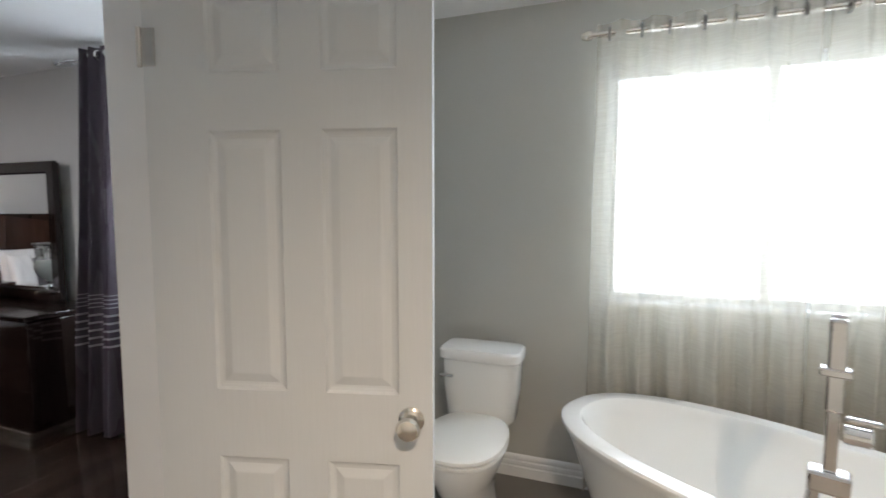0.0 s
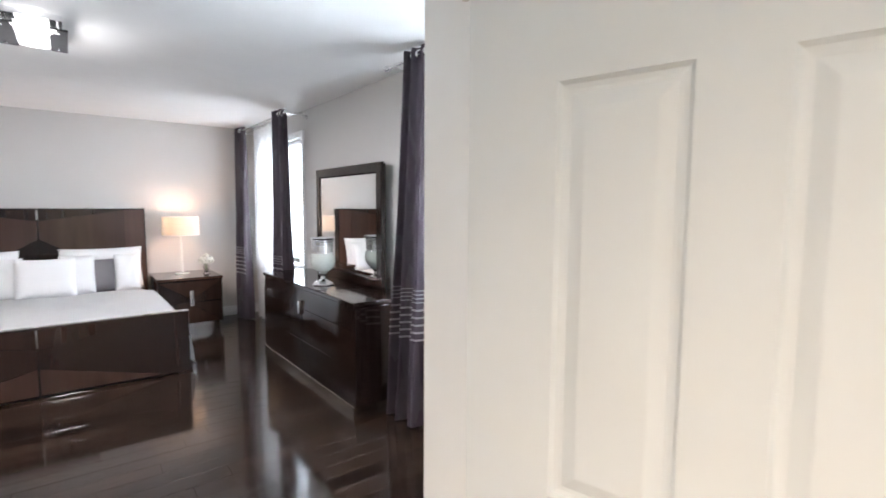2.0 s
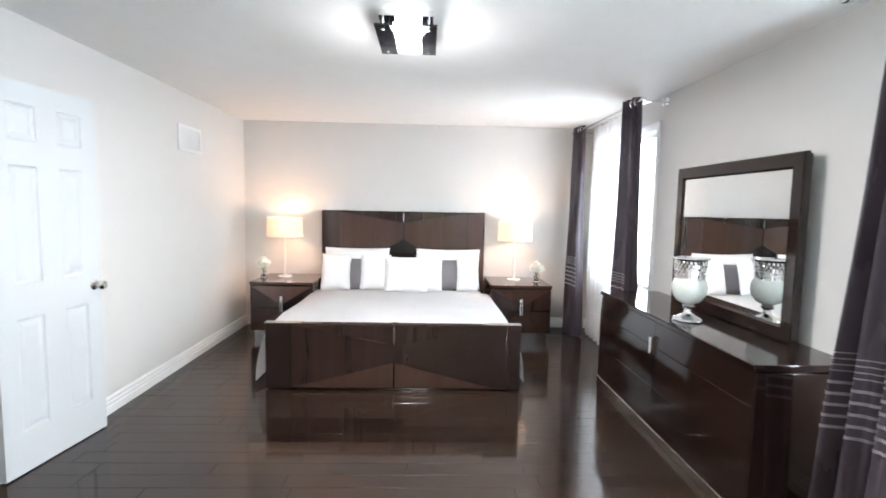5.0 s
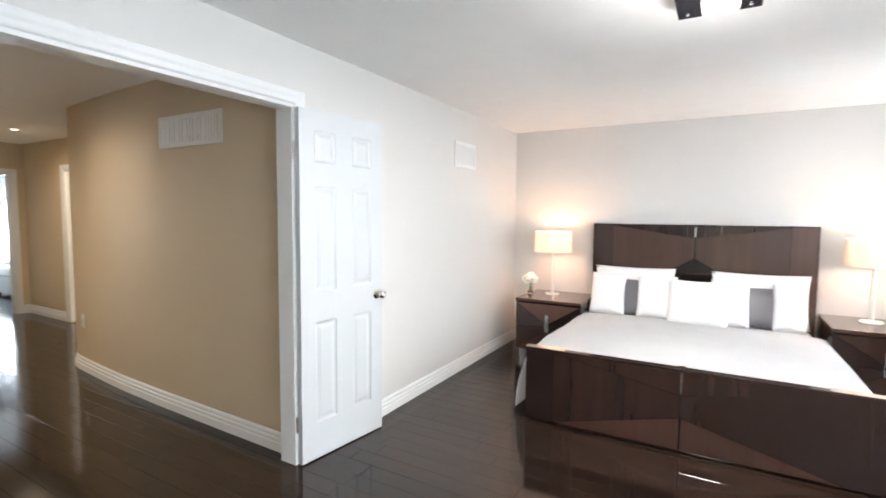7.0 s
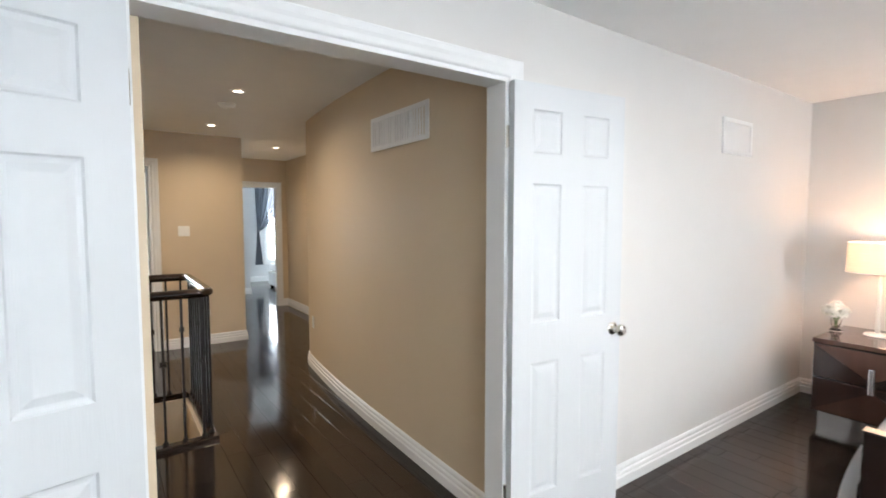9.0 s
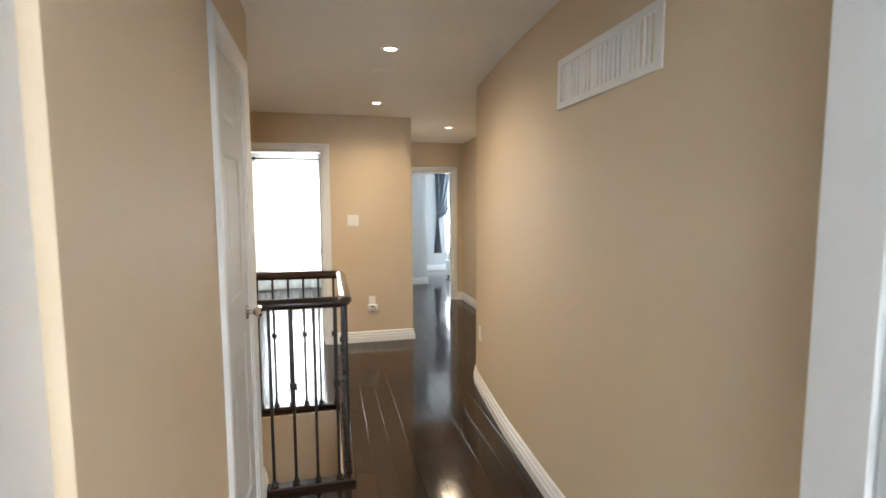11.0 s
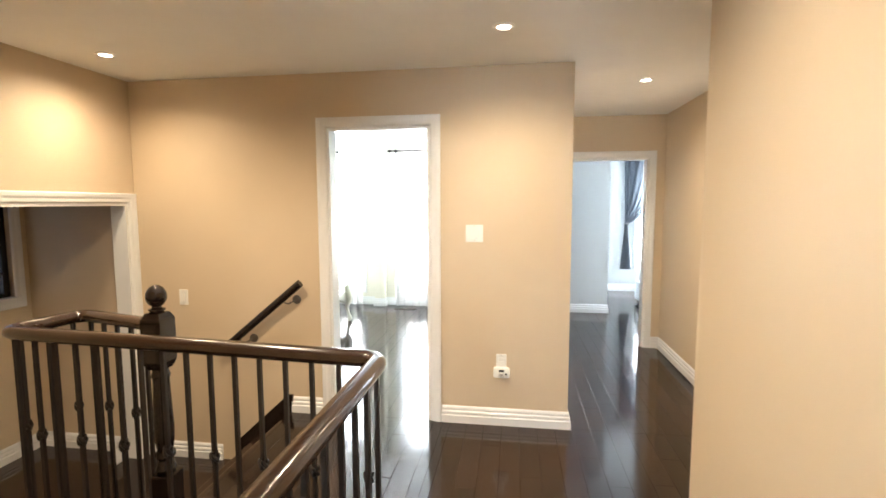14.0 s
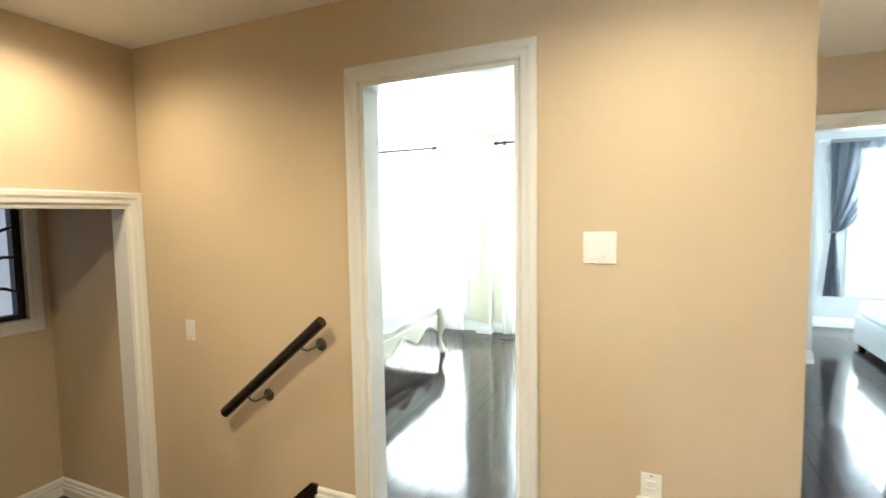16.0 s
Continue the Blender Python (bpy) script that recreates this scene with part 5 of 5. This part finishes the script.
part("cartridge", turned([(0, 0), (0.022, 0), (0.022, 0.045), (0.018, 0.05), (0, 0.05)], 18), CHROME, fc, smooth=True, m=pose(-0.020, 0, 0.925, 0, -90, 0))

toilet = thing("toilet", "white two-piece ceramic toilet with a closed lid", "toilet", pose(-0.374, 2.49, 0))
ty = -0.10
tank = [oval(0, ty - 0.10, w, d, z, 40, 5) for w, d, z in ((0.150, 0.07, 0.385), (0.170, 0.085, 0.41), (0.184, 0.092, 0.55), (0.190, 0.100, 0.693))]
part("tank", loft(tank), PORCELAIN, toilet, smooth=True)
lid = [oval(0, ty - 0.10, w, d, z, 40, 6) for w, d, z in ((0.195, 0.106, 0.695), (0.202, 0.112, 0.703), (0.202, 0.112, 0.739), (0.194, 0.104, 0.750))]
part("tank_lid", loft(lid), PORCELAIN, toilet, smooth=True)
bowl = [oval(0, ty - 0.40 + o, w, d, z, 44, 2.3) for w, d, z, o in ((0.115, 0.25, 0.0, 0.08), (0.110, 0.24, 0.04, 0.08), (0.105, 0.21, 0.16, 0.08), (0.135, 0.22, 0.26, 0.03), (0.172, 0.235, 0.345, 0), (0.180, 0.240, 0.385, 0))]
part("bowl", loft(bowl), PORCELAIN, toilet, smooth=True)
seat = [oval(0, ty - 0.40, w, d, z, 44, 2.3) for w, d, z in ((0.180, 0.242, 0.388), (0.188, 0.250, 0.392), (0.188, 0.250, 0.404), (0.182, 0.244, 0.408))]
part("seat", loft(seat), PLASTIC, toilet, smooth=True)
cover = [oval(0, ty - 0.398, w, d, z, 44, 2.3) for w, d, z in ((0.182, 0.244, 0.411), (0.190, 0.252, 0.415), (0.188, 0.250, 0.428), (0.170, 0.230, 0.438), (0.08, 0.12, 0.442))]
part("lid", loft(cover), PLASTIC, toilet, smooth=True)
part("flush_lever", boxes((-0.185, ty - 0.222, 0.615, -0.115, ty - 0.205, 0.630), bevel=0.004), CHROME, toilet, "chrome flush lever")

# ---- second bedroom, seen through the doorway ----
bed2 = thing("ivory_bed", "ivory painted bed with a carved scalloped footboard", "bed")
X = -0.87


def scallop(t):
    return 0.245 + 0.045 * abs(math.sin(math.pi * 3 * t)) - 0.03 * math.cos(math.pi * 6 * t)


bm = bmesh.new()
prism(bm, [(-9.0 + 1.55 * k / 48, scallop(k / 48)) for k in range(49)] + [(-7.45, 0.50), (-9.0, 0.50)], X, X + 0.03)
part("footboard", bm, WHITE_WOOD, bed2)
bm = bmesh.new()
sweep(bm, [(X - 0.006, -9.0 + 1.55 * k / 60, scallop(k / 60) + 0.018) for k in range(61)], [(-0.008, -0.012), (0.008, -0.012), (0.008, 0.012), (-0.008, 0.012)], (0, 0, 1))
part("carved_edge", bm, WHITE_WOOD, bed2)
part("moulding", boxes((X - 0.014, -9.0, 0.375, X + 0.002, -7.45, 0.395), bevel=0.004), WHITE_WOOD, bed2)
for y in (-9.02, -7.43):
    part("leg", tube([(X - 0.03, y, 0.0), (X - 0.045, y, 0.03), (X - 0.02, y, 0.10), (X - 0.005, y, 0.18), (X - 0.035, y, 0.28), (X - 0.03, y, 0.36), (X - 0.005, y, 0.48)], [0.020, 0.030, 0.020, 0.024, 0.040, 0.042, 0.036], 14), WHITE_WOOD, bed2, "carved cabriole leg", smooth=True)
part("mattress", boxes((X + 0.035, -8.98, 0.28, 0.78, -7.47, 0.56), bevel=0.05), LINEN, bed2)
part("side_rail", boxes((X + 0.02, -9.02, 0.24, 0.78, -8.985, 0.44)), WHITE_WOOD, bed2)


def throw_at(u, v):
    x = X - 0.055 + 1.6 * u
    y = -9.06 + 1.68 * v
    z = 0.575 + 0.01 * math.sin(9 * v) - (0.10 if u < 0.03 else 0) - (0.10 if v < 0.03 else 0)
    return (x, y, z + 0.012 * math.sin(26 * v) * (u < 0.03))


bm = bmesh.new()
sheet(bm, 40, 50, throw_at, 0.015)
tagged(part("bedspread", bm, LINEN, smooth=True), "white bedspread hanging over the ivory bed", "bedspread")
drape("white_curtain", -0.80, 0.55, -9.93, 0.02, 2.24, 9, 0.02, SHEER, "white sheer curtain over a bright window", thick=0, group="second bedroom sheers")
drape("white_curtain", -2.6, -1.30, -9.93, 0.02, 2.24, 9, 0.02, SHEER, "white sheer curtain over a bright window", thick=0, group="second bedroom sheers", seed=1)
curtain_rod(-0.42, 0.62, -9.93, 2.27, -10.05, DARK_ROD, "dark curtain rod in the second bedroom", radius=0.011)
curtain_rod(-2.7, -1.25, -9.93, 2.27, -10.05, DARK_ROD, "dark curtain rod in the second bedroom", radius=0.011)
reg = thing("floor_register", "dark metal floor register by the window", "floor vent")
part("plate", boxes((-1.62, -9.84, 0.001, -1.32, -9.74, 0.006), bevel=0.001), GRILLE, reg)
for k in range(9):
    part("slot_bar", boxes((-1.60 + 0.031 * k, -9.83, 0.006, -1.588 + 0.031 * k, -9.75, 0.009)), GRILLE, reg)

# ---- far bedroom ----
far = thing("tied_curtain", "slate grey sheer curtain tied back at the far window", "curtain")


def tied(u, v):
    z = 0.39 + 1.86 * v
    tie = 0.415
    if v > tie:
        k = (v - tie) / (1 - tie)
        left, right = -4.835 - 0.035 * (1 - k), -4.915 - 0.80 * k ** 0.7
    else:
        k = 1 - v / tie
        left, right = -4.87 + 0.06 * k, -4.915 - 0.07 * k
    x = left + (right - left) * u
    return (x, -11.60 + 0.014 * math.sin(40 * u) + 0.01 * math.sin(13 * u), z)


bm = bmesh.new()
sheet(bm, 60, 60, tied)
part("fabric", bm, GREY_SHEER, far, smooth=True)
part("tieback", boxes((-4.935, -11.63, 1.155, -4.855, -11.575, 1.185), bevel=0.008), SATIN, far, "grey tie band")
part("heading", boxes((-5.72, -11.63, 2.225, -4.83, -11.58, 2.262), bevel=0.006), SATIN, far, "dark gathered heading")
curtain_rod(-6.4, -4.78, -11.60, 2.245, -11.70, TRIM, "white curtain rod at the far window", radius=0.010)
bed3 = thing("far_bed", "pale grey upholstered bed near the far window", "bed")
part("base", boxes((-6.5, -10.75, 0.05, -4.86, -9.45, 0.34), bevel=0.02), GREY_PAINT, bed3)
part("mattress", boxes((-6.5, -10.72, 0.34, -4.88, -9.48, 0.50), bevel=0.04), LINEN, bed3)
for x, y in ((-4.92, -10.68), (-4.92, -9.52), (-6.44, -10.68), (-6.44, -9.52)):
    part("leg", boxes((x - 0.025, y - 0.025, 0, x + 0.025, y + 0.025, 0.052)), ESPRESSO, bed3)

# ---- floor boards, laid along y ----
BOARD, GAPW = 0.118, 0.0006
REGIONS = [(-6.81, -1.03, -1.83, 2.33), (-3.9, -2.135, -3.70, -1.83), (-4.5, -2.545, -5.2, -3.70), (-4.5, -2.545, -6.30, -5.2), (-2.545, -1.425, -6.30, -4.64), (-1.425, -0.93, -5.115, -4.64), (-4.5, -3.39, -8.30, -6.30), (-3.27, 0.84, -10.05, -6.30), (-6.8, -3.39, -11.7, -8.30)]
floor = thing("floor", "glossy dark espresso plank floor", "floor", kind="structure")
verts, faces = [], []
single = 0
for x0, x1, y0, y1 in REGIONS:
    k = math.floor(x0 / BOARD)
    while k * BOARD < x1:
        a, c = max(x0, k * BOARD), min(x1, (k + 1) * BOARD)
        k += 1
        if c - a < 0.004:
            continue
        col = random.Random(k * 7 + int(y1 * 10))
        y = y1
        length = col.uniform(0.2, 1.0)
        while y > y0 + 1e-4:
            e = max(y0, y - length)
            if e - y0 < 0.12:
                e = y0
            lift = col.uniform(-0.0003, 0.0002)
            tilt = col.uniform(-0.00035, 0.00035)
            g, s = GAPW / 2, 0.0010
            near = single < 300 and (c - a) > BOARD - 0.002 and ((-4.7 < a < -1.1 and y1 > 2 and y < 1.8) or (-3.6 < a < -2.6 and -5.3 < y < -2.0))
            lo = [(a + g, e + g, -0.018), (c - g, e + g, -0.018), (c - g, y - g, -0.018), (a + g, y - g, -0.018)]
            mi = [(a + g, e + g, lift - s), (c - g, e + g, lift - s), (c - g, y - g, lift - s), (a + g, y - g, lift - s)]
            hi = [(a + g + s, e + g + s, lift - tilt), (c - g - s, e + g + s, lift + tilt), (c - g - s, y - g - s, lift + tilt), (a + g + s, y - g - s, lift - tilt)]
            quads = [(8, 9, 10, 11)] + [(i, (i + 1) % 4, 4 + (i + 1) % 4, 4 + i) for i in range(4)] + [(4 + i, 4 + (i + 1) % 4, 8 + (i + 1) % 4, 8 + i) for i in range(4)]
            if near:
                me = bpy.data.meshes.new("plank")
                cxm, cym = (a + c) / 2, (e + y) / 2
                me.from_pydata([(p[0] - cxm, p[1] - cym, p[2]) for p in lo + mi + hi], [], quads)
                me.materials.append(PLANK)
                ob = new("plank", me)
                ob.parent = floor
                ob.matrix_basis = Matrix.Translation((cxm, cym, 0))
                single += 1
            else:
                n0 = len(verts)
                verts.extend(lo + mi + hi)
                faces.extend(tuple(n0 + i for i in q) for q in quads)
            y = e
            length = col.uniform(0.45, 1.25)
me = bpy.data.meshes.new("boards")
me.from_pydata(verts, [], faces)
me.materials.append(PLANK)
ob = new("boards", me)
ob.parent = floor
tagged(ob, kind="stuff")
